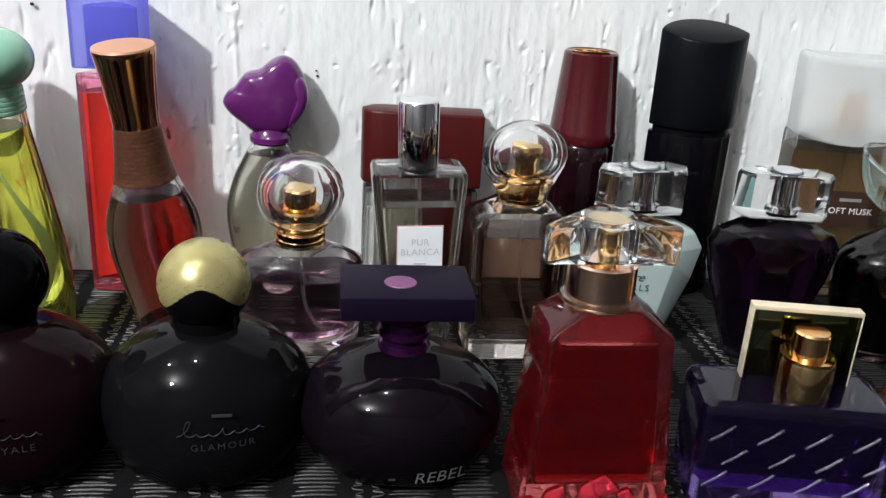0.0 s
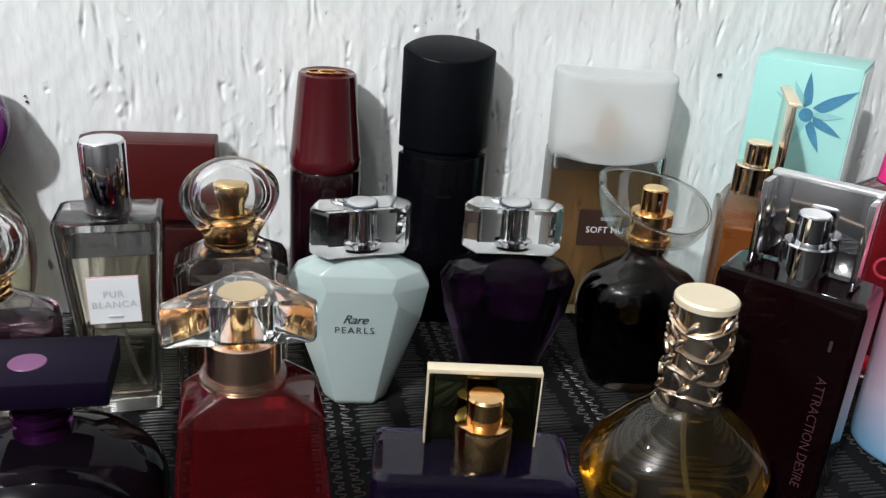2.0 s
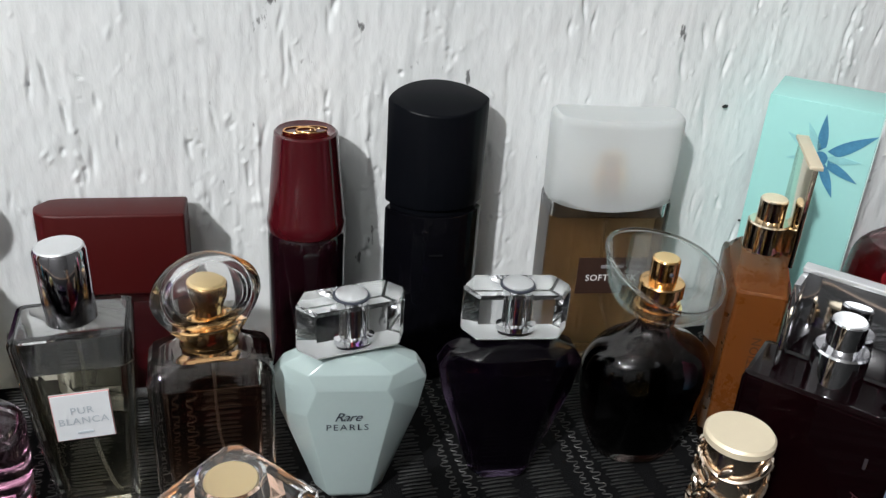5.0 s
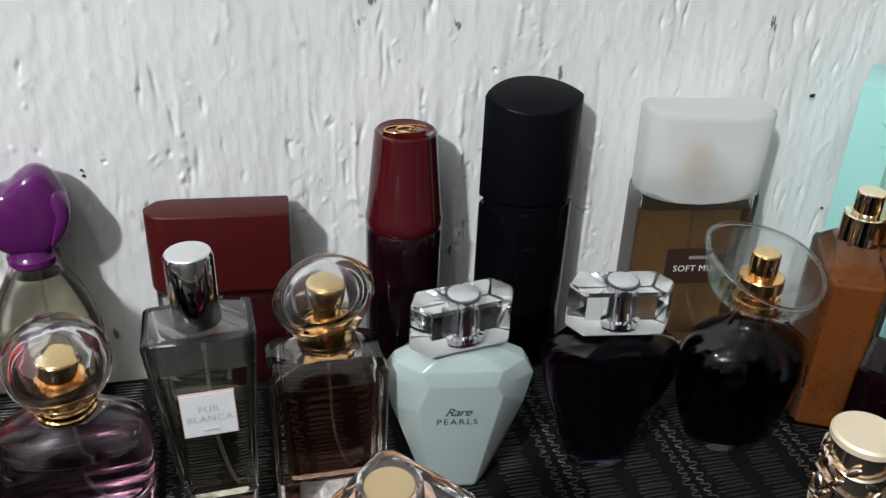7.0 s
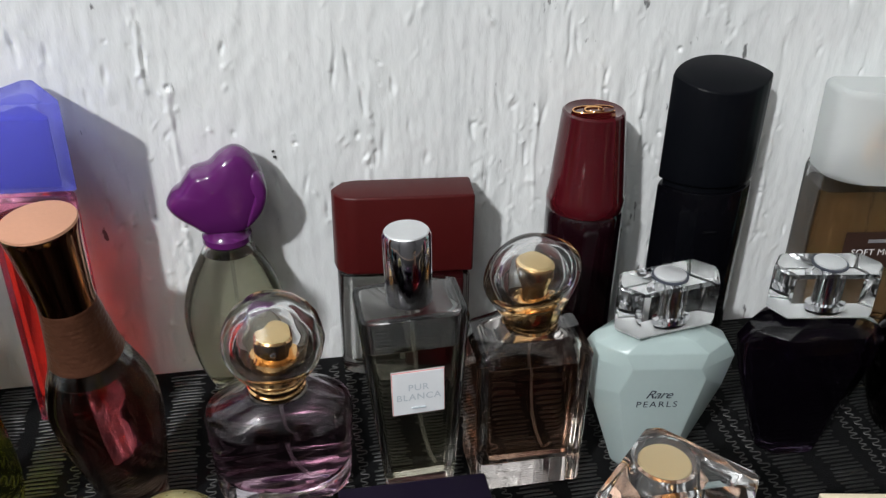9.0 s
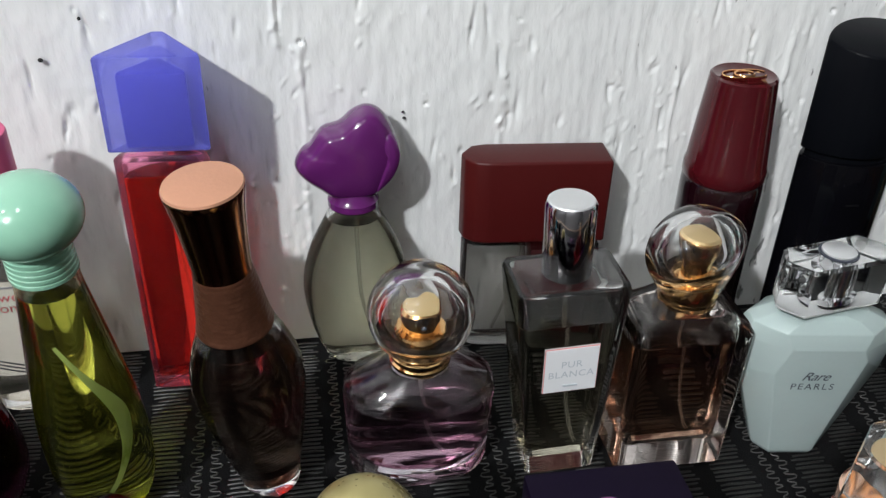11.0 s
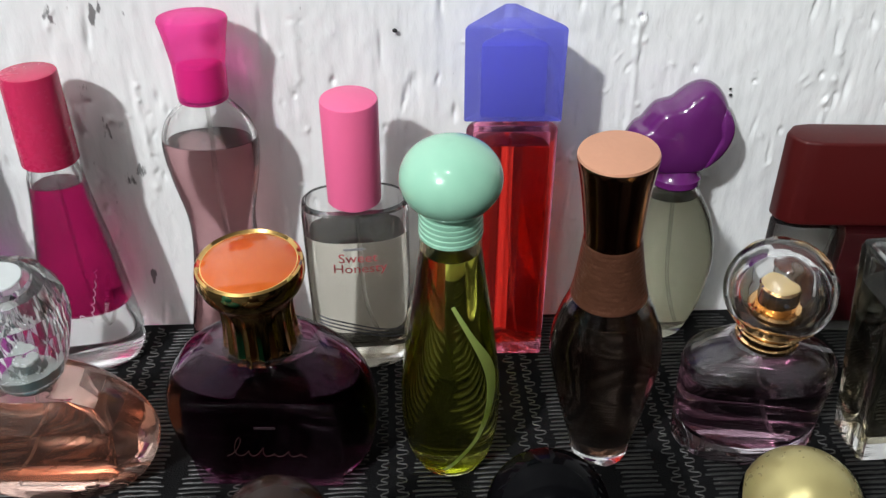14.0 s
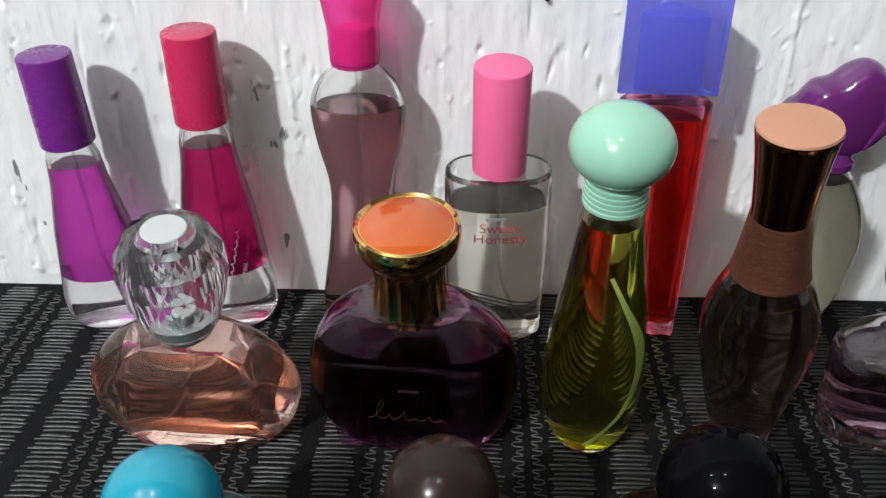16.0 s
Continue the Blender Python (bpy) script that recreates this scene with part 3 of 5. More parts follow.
bloom = [(-7, 76.5), (-13, 80.5), (-19, 85.5), (-21.8, 90.5), (-19.6, 95.3), (-16.4, 97.6), (-13.6, 101.5), (-10.5, 104.6), (-4.5, 106.3), (0.5, 110.5), (6, 112.8), (11, 111), (15, 105.5), (17.4, 98), (17, 91), (14.5, 85), (11, 80), (7.4, 76.5)]
part("blossom_cap", pillow(bloom, 8.6, (-1, 94)), PURPLE, b, "glossy purple plastic blossom", 60)
part("blossom_fold", moved(pillow([(8, 79), (13, 83), (16.6, 89), (17.9, 96), (16.2, 102), (12.5, 105), (10.5, 101), (12, 94), (9.5, 86)], 5.5, (13.5, 93)), 0, -3.2), PURPLE, b, "", 60)
part("cap_foot", loft([(71.5, 9.2, 9.2), (72.5, 10, 10), (75, 10, 10), (76.5, 8.6, 8.6), (79, 8.4, 7.6)], 40), PURPLE, b)

# flat bottle with a dark red block cap
b = thing("perfume_bottle", 61.5, 431, "flat glass bottle with a dark red block cap", "perfume bottle", -4)
DRED = solid("dark_red_satin_plastic", (0.055, 0.0045, 0.0045), 0.42, var=0.08, spec=0.3)
shape = [(-29.5, 1), (-28.2, -4.5), (-24.5, -8.2), (-19, -9.4), (29.8, -9.4), (29.8, 9), (-19, 9), (-25, 7.5)]
part("cap", prism(shape, 53, 89.5, 1.2, 3), DRED, b, "dark red satin block cap")
shape2 = [(x * 0.96, y * 0.96) for x, y in shape]
part("glass_body", prism(shape2, 0, 51.5, 1.2, 3), GLASS, b)
part("liquid", prism([(-24, 0.5), (-21, -5.5), (-17, -6.4), (-2, -6.4), (-2, 6), (-17, 6)], 6, 48, 0.6), glass("grey_liquid", (0.74, 0.72, 0.70), 0.93, clear=0.08), b)
part("red_panel", prism([(0, -7.6), (26, -7.6), (26, 7), (0, 7)], 5, 49, 0.8), solid("dark_red_panel", (0.05, 0.004, 0.006), 0.3), b, "dark red panel inside the glass")
part("dip_tube", tube([(-2, 0, 51), (-6, -3, 30), (-14, -4, 8)], 0.7), TUBE, b)

# round maroon bottle with tapered cap
b = thing("perfume_bottle", 140, 425, "dark maroon round bottle with a tapered glossy cap", "perfume bottle", 0)
MAROON = solid("maroon_gloss_plastic", (0.052, 0.0035, 0.006), 0.08, coat=0.25, var=0.08)
part("glass_body", loft([(0, 14.5, 14.5), (1.5, 16.3, 16.3), (70, 16.6, 16.6), (77, 16.4, 16.4), (78.4, 15.6, 15.6)], 56), solid("black_cherry_glass", (0.008, 0.0015, 0.003), 0.07, coat=0.5), b, "near-black cherry glass")
part("cap", loft([(78.6, 16.2, 16.2), (79.4, 16.7, 16.7), (84, 16.6, 16.6), (85, 16.1, 16.1), (119, 13.2, 13.2), (121, 12.9, 12.9), (121.8, 12.0, 12.0), (121.4, 11.4, 11.4)], 56), MAROON, b, "tapered maroon plastic cap")
for k, (w, dx) in enumerate(((6.5, -2.5), (6.5, 2.5), (4, 0))):
    ring = [(dx + w * math.cos(a), 0.62 * w * math.sin(a), 121.7) for a in np.linspace(0.3, 5.2 + k * 0.5, 26)]
    part("emblem_stroke", tube(ring, 0.35, 5), GOLD, b, "thin gold printed line")

# tall black bottle, lens-shaped in plan
b = thing("perfume_bottle", 196, 428, "tall black lens-shaped bottle with matt black cap", "perfume bottle", -4)


def lens(w, d, n=14):
    r = (w * w + d * d) / (2 * d)
    h = math.asin(w / r)
    arc = [(r * math.sin(a), -(r * math.cos(a) - (r - d))) for a in np.linspace(-h, h, n)]
    return arc + [(x, -y) for x, y in arc[-2:0:-1]]


MATT = solid("matt_black_plastic", (0.003, 0.0035, 0.005), 0.34, var=0.2, spec=0.1)
part("glass_body", prism(lens(21.6, 13.5), 0, 84, 0.8, 2), solid("black_gloss_glass", (0.002, 0.002, 0.003), 0.05, spec=0.2), b, "glossy black glass")
part("neck", prism(lens(19.5, 11.5), 83.8, 87.2, 0.3, 1), MATT, b)
bm = prism(lens(21.8, 13.7), 87, 132, 1.0, 2)
for v in bm.verts:
    if v.co.z > 0.12:
        v.co.z += 0.30 * v.co.y + 0.0015
part("cap", bm, MATT, b, "matt black cap with a sloping top")
bar("makers_mark", 6, 1.0, solid("black_ink", (0.005, 0.005, 0.006), 0.4, spec=0.1), b, 0, 66, oval(21.6, 13.5, 1.6))

# frosted-cap bottle with brown label
b = thing("perfume_bottle", 279, 428, "clear flat bottle with brown label and frosted white cap", "perfume bottle", -7)
bottle(b, [(0, 26, 10, 4.5), (1.5, 28, 12, 4.5), (84, 28.6, 12, 4.5), (86.5, 28, 11.4, 4.5), (87.5, 26, 10, 4.5)], 64, GLASS, glass("brandy_liquid", (0.60, 0.43, 0.26), 0.93, clear=0.06, milk=0.05), 2.2, 5, 78, 0.8, 86)
bm = loft([(86, 28.6, 12, 4.3), (88, 29, 12.3, 4.3), (104, 29.3, 12.4, 4.3), (122.5, 29.6, 12.4, 4.3), (124.6, 29.2, 12.1, 4.3), (126, 28.0, 11.0, 4.3)], 64)
for v in bm.verts:
    if v.co.z < 0.0885:
        v.co.z -= 0.0045 * max(0, 1 - (v.co.x / 0.029) ** 2)
    elif v.co.z > 0.12:
        v.co.z -= 0.002 * max(0, 1 - (v.co.x / 0.029) ** 2)
part("cap", bm, glass("frosted_white_plastic", (0.97, 0.98, 0.98), 1.15, 0.35, clear=0.12, milk=0.5, milk_col=(0.80, 0.84, 0.835)), b, "frosted white translucent cap")
part("hidden_pump", loft([(88, 7.5, 7.5), (98, 7.5, 7.5), (98.5, 6, 6), (106, 6, 6)], 32), GOLD, b, "gold pump seen dimly through the cap")
part("label_plate", box(33, 0.5, 19, 0, (4, -12.25, 39.5)), solid("brown_label", (0.035, 0.018, 0.013), 0.4), b, "dark brown printed label")
lettering("lettering", "SOFT MUSK", 4.6, WHITE_INK, b, 4, 48, flat(12.7), 1.05)
bar("makers_mark", 11, 1.6, GREY_INK, b, 4, 54, flat(12.6))

# teal carton with a blue flower, near the wall
b = thing("carton", 359, 395, "teal perfume carton with a blue printed flower", "box", -43)
TEAL = solid("teal_card", (0.31, 0.62, 0.58), 0.4, var=0.04, coat=0.2)
part("carton_body", box(47, 38, 138, 0.5, (0, 19, 0)), TEAL, b)
part("side_panel", box(0.6, 35, 134, 0.1, (23.7, 19, 2)), solid("pale_teal_card", (0.55, 0.75, 0.71), 0.25, coat=0.5), b, "pale glossy side panel")
BLUE = solid("petal_blue_ink", (0.06, 0.22, 0.36), 0.4, var=0.6, scale=120)
BLUE2 = solid("petal_light_ink", (0.25, 0.54, 0.55), 0.4, var=0.3, scale=200)
for ang, ln, m in ((95, 20, BLUE), (35, 25, BLUE), (-25, 19, BLUE), (-62, 19, BLUE), (150, 18, BLUE2), (118, 17, BLUE2), (5, 17, BLUE2), (190, 14, BLUE2), (-105, 15, BLUE2)):
    c, s = math.cos(radians(ang)), math.sin(radians(ang))
    pts = [(u * ln, 0.105 * ln * math.sin(math.pi * u ** 0.8)) for u in np.linspace(0.16, 1, 9)]
    outline = [(u * c - v * s, u * s + v * c) for u, v in pts] + [(u * c + v * s, u * s - v * c) for u, v in pts[-2:0:-1]]
    part("petal", prism([(x + 3, z + 114) for x, z in outline], -0.35, -0.05, 0, 1, True), m, b)
part("flower_eye", prism([(3 + 3.2 * math.cos(a), 114 + 3.2 * math.sin(a)) for a in np.linspace(0, 2 * math.pi, 20, endpoint=False)], -0.5, -0.05, 0, 1, True), BLUE, b)

# bath gel and printed bottle beside the carton
b = thing("bath_gel_bottle", 395, 358, "translucent red bath gel bottle with hot pink cap", "bottle", -20)
bottle(b, [(0, 24, 16, 2.6), (2, 27.5, 18, 2.6), (40, 28, 18.5, 2.6), (72, 27, 18, 2.5), (84, 24.5, 16.5, 2.3), (90, 16, 14, 2.0), (93, 11, 11, 2.0)], 48, glass("pink_clear_plastic", (0.95, 0.6, 0.62), 1.4, 0.05), glass("red_gel", (0.62, 0.06, 0.08), 0.95, clear=0.06, milk=0.05), 1.5, 4, 86, 0, steps=3)
cap_cylinder(b, 12, 10.5, 92, 118, solid("hot_pink_plastic", (0.85, 0.02, 0.24), 0.3), label="hot pink plastic cap")
SWIRL = solid("swirl_ink", (0.42, 0.03, 0.06), 0.4)
for cx, cz in ((-6, 58), (5, 40)):
    f = oval(28, 18.6, 2.6)
    pts = [(cx + (2 + 0.8 * a) * math.cos(a), f(cx + (2 + 0.8 * a) * math.cos(a), 0) - 0.2, cz + (2 + 0.8 * a) * math.sin(a)) for a in np.linspace(0, 8, 40)]
    part("printed_swirl", tube(pts, 0.7, 5), SWIRL, b)

b = thing("printed_bottle", 371, 287, "plastic bottle with pink to blue printed sleeve", "bottle", -25)


def sleeve():
    m, t, p = nodes_of("pink_blue_sleeve")
    co, sep = t.nodes.new("ShaderNodeTexCoord"), t.nodes.new("ShaderNodeSeparateXYZ")
    mr = t.nodes.new("ShaderNodeMapRange")
    mr.inputs["From Max"].default_value = 0.085
    add = t.nodes.new("ShaderNodeMath")
    add.operation = "MULTIPLY_ADD"
    add.inputs[1].default_value = 0.02
    n = noise_node(t, 45)
    t.links.new(co.outputs["Object"], sep.inputs[0])
    t.links.new(n.outputs["Fac"], add.inputs[0])
    t.links.new(sep.outputs["Z"], add.inputs[2])
    t.links.new(add.outputs[0], mr.inputs[0])
    r = t.nodes.new("ShaderNodeValToRGB")
    e = r.color_ramp.elements
    e[0].position, e[0].color = 0.12, (0.12, 0.30, 0.46, 1)
    e[1].position, e[1].color = 0.95, (0.42, 0.09, 0.15, 1)
    k = e.new(0.45)
    k.color = (0.42, 0.36, 0.46, 1)
    t.links.new(mr.outputs[0], r.inputs[0])
    t.links.new(r.outputs[0], p.inputs["Base Color"])
    p.inputs["Roughness"].default_value = 0.3
    return m


part("sleeve_body", loft(curve_rows([(0, 21, 20), (1.5, 24, 23), (6, 25, 24), (30, 25, 24), (62, 25, 24), (80, 22.5, 21.5), (90, 14, 13.5), (94, 10, 10)], 4), 48), sleeve(), b)
cap_cylinder(b, 10, 9, 94, 112, solid("rose_cap_plastic", (0.80, 0.18, 0.34), 0.3))

# ---- middle row ----
# peach bottle with faceted crystal cap
b = thing("perfume_bottle", -240, 357, "wide rounded bottle of peach perfume with crystal cap", "perfume bottle", -1, lean=2.5, tip=6, size=1.0)
PEACH = glass("peach_liquid", (0.95, 0.60, 0.46), 0.93, clear=0.06)
bottle(b, [(0, 24, 12, 3.0), (1.5, 27, 14, 3.0), (10, 34, 15, 2.6), (22, 36.5, 15, 2.4), (33, 33, 14, 2.4), (41, 26, 12.5, 2.4), (46, 18, 10.5, 2.2), (48.5, 9, 8.5, 2.0)], 56, glass("peach_stained_glass", (1.0, 0.71, 0.61), 1.45, clear=0.04, milk=0.02, milk_col=(0.9, 0.50, 0.40)), None, 5.2, 8, 48.5, 0, steps=4)
part("liquid", loft([(7.5, 20, 7.5, 6), (9, 22.5, 9, 6), (30, 24, 9.5, 6), (31.2, 24, 9.5, 6)], 48), PEACH, b)
part("air_space", loft([(31.4, 24, 9.5, 6), (40, 20, 8.5, 6), (43, 14, 7, 5)], 48), AIR, b)
part("dip_tube", tube(curve_rows([(0, 0, 47), (0, 0, 30), (-4, -2, 18), (-10, -3, 10)], 4), 0.5, 8), TUBE, b)
scribble("script_stroke", DARK_INK, b, 0, 11, 18, 2.4, oval(34, 15.2, 2.6), 7, 0.13)
part("neck_ring", loft([(47.6, 8.8, 8.8), (48.6, 9.4, 9.4), (51, 9.4, 9.4), (52, 8.4, 8.4)], 40), CHROME, b)
gem = [(50, 10.6), (54.5, 12.6), (64, 15.6), (73.5, 17.4), (81, 16.6), (87.5, 13.2), (89.5, 9.4)]
bm = bmesh.new()
rings = []
for k, (z, r) in enumerate(gem):
    rings.append([bm.verts.new((r * MM * math.cos(2 * math.pi * (i + 0.5 * (k % 2)) / 15), r * MM * math.sin(2 * math.pi * (i + 0.5 * (k % 2)) / 15), z * MM)) for i in range(15)])
for k, (a, c) in enumerate(zip(rings, rings[1:])):
    for i in range(15):
        j = (i + 1) % 15
        if k % 2 == 0:
            bm.faces.new((a[i], a[j], c[i]))
            bm.faces.new((a[j], c[j], c[i]))
        else:
            bm.faces.new((a[i], c[j], c[i]))
            bm.faces.new((a[i], a[j], c[j]))
bm.faces.new(rings[0][::-1])
bm.faces.new(rings[-1])
cap = part("crystal_cap", bm, CRYSTAL, b, "faceted clear crystal cap", 5)
part("cap_hollow", loft([(51, 9.4, 9.4), (60, 10.2, 10.2), (80, 10.2, 10.2), (86, 8.4, 8.4)], 36), AIR, cap)
part("silver_core", loft([(51.4, 8.8, 8.8), (56, 8.8, 8.8), (57, 4.4, 4.4), (61, 4.0, 4.0), (61.6, 3.4, 3.4)], 32), solid("satin_silver_core", (0.42, 0.45, 0.44), 0.25, 0.6), cap, "chrome core seen through the crystal")
part("cap_top", loft([(89.7, 7.0, 7.0), (90.1, 6.7, 6.7)], 32), solid("frosted_disc", (0.42, 0.45, 0.45), 0.5), cap, "pale frosted disc")

# plum bottle with amber disc cap
b = thing("perfume_bottle", -163, 361, "plum glass bottle with gold neck and amber disc cap", "perfume bottle", -4, tip=5.5, size=(0.985, 0.985, 1.06))
PLUM = glass("plum_liquid", (0.09, 0.012, 0.05), 0.93, clear=0.06)
bottle(b, [(0, 26, 13, 3.2), (1.5, 29, 15, 3.2), (10, 34.5, 16, 2.8), (24, 36.8, 16.5, 2.6), (38, 34.3, 16, 2.6), (48, 28, 14.5, 2.6), (54, 20, 13, 2.3), (56, 12.5, 12.5, 2.0)], 56, glass("plum_stained_glass", (0.55, 0.28, 0.46), 1.45, clear=0.06), PLUM, 2.6, 4.5, 41, 0, steps=4)
part("front_panel", prism([(-25, 4), (25, 4), (26.5, 20), (24, 42), (-24, 42), (-26.5, 20)], -18.2, -15.8, 0.9, 2, True), glass("plum_stained_panel", (0.7, 0.45, 0.6), 1.45, clear=0.75), b, "raised plum glass panel")
bar("makers_mark", 7, 0.9, solid("dim_ink", (0.02, 0.012, 0.015), 0.5, spec=0.1), b, 1, 33, flat(18.3))
INK_ROSE = solid("rose_foil", (0.022, 0.009, 0.009), 0.4, spec=0.2)
scribble("script_stroke", INK_ROSE, b, 1, 22, 27, 8, flat(18.4), 6, 0.15)
bm = loft(curve_rows([(54, 13.0, 13.0), (56, 12.2, 12.2), (63, 11.4, 11.4), (70, 11.4, 11.4), (74, 12.6, 12.6), (76, 14.8, 14.8), (79, 16.4, 16.4), (82.5, 16.9, 16.9), (84.8, 16.4, 16.4)], 3) + [(85.3, 15.7, 15.7), (84.6, 14.9, 14.9)], 72)
for v in bm.verts:
    if v.co.z < 0.0735:  # upright flutes round the neck
        k = 1 + 0.030 * math.sin(18 * math.atan2(v.co.y, v.co.x))
        v.co.x, v.co.y = v.co.x * k, v.co.y * k
part("gold_neck", bm, solid("amber_gold", (0.72, 0.46, 0.16), 0.08, 1.0, var=0.1), b, "flared and fluted polished gold neck")
part("amber_disc", loft([(83.2, 15.0, 15.0), (84.6, 14.6, 14.6), (86.2, 11.5, 11.5), (86.9, 6, 6), (87.1, 1, 1)], 48), solid("amber_resin", (0.44, 0.08, 0.005), 0.12, coat=0.6, sss=0.3, var=0.1), b, "glossy orange resin disc")

# yellow-green bottle with mint ball cap
b = thing("perfume_bottle", -102, 358, "slender bottle of yellow-green perfume with mint ball cap", "perfume bottle", 0, lean=-0.6, tip=6, size=1.045)
# lime tint in the glass paints the liquid's colour reflected above its level
bottle(b, [(0, 9.5, 9.5, 2), (1.2, 11.2, 11.2, 2), (10, 14.6, 14.6, 2), (24, 16.0, 16.0, 2), (42, 15.4, 15.4, 2), (62, 13.0, 13.0, 2), (80, 10.6, 10.6, 2), (92, 9.0, 9.0, 2), (99, 8.6, 8.6, 2)], 48, glass("lime_reflection_glass", (0.95, 0.97, 0.66), 1.45, clear=0.04), glass("chartreuse_liquid", (0.91, 0.94, 0.22), 0.93, 0.09, clear=0.02), 2.0, 5, 92, 0, 97, steps=4)
MINT = solid("mint_gloss_plastic", (0.25, 0.49, 0.36), 0.14, coat=0.4, var=0.03, sss=0.1)
part("mint_ball", ball(14.1, 116.0, 11.0, 56), MINT, b, "glossy mint plastic ball cap")
rows = [(97.6, 8.7, 8.7)]
for k in range(5):
    z = 98.0 + 1.7 * k
    r = 9.1 - 0.05 * k
    rows += [(z, r, r), (z + 1.0, r, r), (z + 1.25, r - 0.35, r - 0.35), (z + 1.55, r - 0.35, r - 0.35)]
part("ridged_collar", loft(rows + [(107.5, 8.6, 8.6)], 48), MINT, b)
bm = bmesh.new()
path = curve_rows([(0, 79, 1.2), (5, 68, 1.6), (9.6, 57, 2.6), (12.0, 47, 3.0), (11.6, 36, 2.6), (8.2, 26, 1.8), (2.5, 17, 1.5), (-3, 9, 1.3)], 4)
edge = []
for k, (u, z, w) in enumerate(path):
    (u0, z0, _), (u1, z1, _) = path[max(k - 1, 0)], path[min(k + 1, len(path) - 1)]
    ln = math.hypot(u1 - u0, z1 - z0)
    row = []
    for side in (-0.5, 0, 0.5):
        x, zz = u + side * w * (z1 - z0) / ln, z - side * w * (u1 - u0) / ln
        rad = float(np.interp(zz, (0, 10, 24, 42, 62, 80), (10, 14.6, 16.0, 15.4, 13.0, 10.6))) + 0.2
        row.append(bm.verts.new(Vector((x, -math.sqrt(max(rad * rad - x * x, 4)), zz)) * MM))
    edge.append(row)
for p, q in zip(edge, edge[1:]):
    for i in range(2):
        bm.faces.new((p[i], p[i + 1], q[i + 1], q[i]))
bmesh.ops.solidify(bm, geom=bm.faces[:], thickness=0.15 * MM)
part("printed_ribbon", bm, solid("lime_ink", (0.42, 0.52, 0.15), 0.4), b, "lime green printed ribbon")

# brown bottle with copper flared cap
b = thing("perfume_bottle", -47.5, 359, "dark amber bottle with flared copper cap and woven collar", "perfume bottle", 0, lean=-4.2, tip=6, size=1.035)
bottle(b, [(0, 8.8, 8.8, 2), (1.2, 10.0, 10.0, 2), (8, 11.0, 11.0, 2), (20, 13.4, 13.4, 2), (35, 16.0, 16.0, 2), (47, 17.6, 17.6, 2), (56, 17.3, 17.3, 2), (64, 15.2, 15.2, 2), (71, 12.6, 12.6, 2), (76, 11.0, 11.0, 2)], 52, GLASS, glass("cola_liquid", (0.42, 0.29, 0.23), 0.93, 0.12, clear=0.02), 2.2, 7, 68, 0, 75, steps=4)
rows = []
for k in range(13):
    z = 74.0 + 1.65 * k
    r = 11.6 - 3.0 * (k / 12) ** 0.8
    rows += [(z, r, r), (z + 0.6, r + 0.01, r + 0.01), (z + 1.25, r - 0.24, r - 0.24)]
part("woven_collar", loft(rows, 52), solid("copper_thread", (0.15, 0.062, 0.036), 0.30, 0.6, var=0.3, scale=300, grain=0.8, grain_scale=420), b, "ribbed copper-brown collar")
part("cap", loft(curve_rows([(94.5, 8.4, 8.4), (97, 8.4, 8.4), (104, 8.9, 8.9), (114, 9.9, 9.9), (122.6, 11.1, 11.1)], 4) + [(123.4, 11.0, 11.0)], 56), COPPER, b, "polished copper flared cap")
part("cap_top", loft([(123.3, 11.1, 11.1), (124.0, 10.8, 10.8), (124.1, 10.3, 10.3)], 56), COPPER_TOP, b, "brushed rose copper disc")

# lilac oval bottle with clear ball cap
b = thing("perfume_bottle", 6, 363, "oval bottle of lilac perfume with clear ball cap", "perfume bottle", 0, tip=3, size=(1.02, 1.02, 1.03))
bottle(b, [(0, 22.5, 14, 2.2), (1.5, 24.8, 16, 2.2), (6, 25.2, 16.3, 2.2), (7, 24.6, 15.8, 2.2), (9, 25.3, 16.4, 2.2), (11, 25.3, 16.4, 2.2), (12, 24.8, 16, 2.2), (14, 25.5, 16.5, 2.2), (35, 26.4, 17, 2.2), (38, 25.6, 16.5, 2.2), (41, 20, 14, 2.1), (45, 11, 10, 2.0), (47, 9, 9, 2.0)], 60, glass("lilac_glass", (0.98, 0.90, 0.97), 1.45, clear=0.04), glass("lilac_liquid", (0.60, 0.42, 0.50), 0.93, clear=0.06), 2.4, 8, 33, 0.7, 46)
part("collar", loft([(50, 8.8, 8.8), (60.6, 8.8, 8.8), (61.4, 8.2, 8.2), (61.0, 7.0, 7.0)], 44), GOLD, b)
button = part("button", loft([(60.8, 6.4, 6.4), (68.4, 6.4, 6.4), (69, 5.8, 5.8)], 40), GOLD, b)
part("button_top", loft([(69.02, 5.8, 5.8), (69.3, 5.4, 5.4)], 36), GOLD_TOP, button)
part("nozzle", moved(ball(0.9, 0, n=10), 0, -6.3, 65.5), DARK_INK, button)
for z in (46.6, 49.4):
    part("neck_ring", loft([(z, 9.6, 9.6), (z + 0.5, 10.3, 10.3), (z + 1.7, 10.3, 10.3), (z + 2.2, 9.6, 9.6)], 44), GOLD, b)
bm = ball(17.6, 66.5, 16.6, 64, low=-0.82)
mid, axis = Vector((0, 0, 66.5 * MM)), Vector((0.30, -0.22, 0.93)).normalized()
for v in bm.verts:  # turned ridges round the upper part
    d = v.co - mid
    k = d.normalized().dot(axis)
    if k > 0.2:
        v.co = mid + d * (1 + 0.022 * math.sin(k * 24) * min(1, (k - 0.2) * 5))
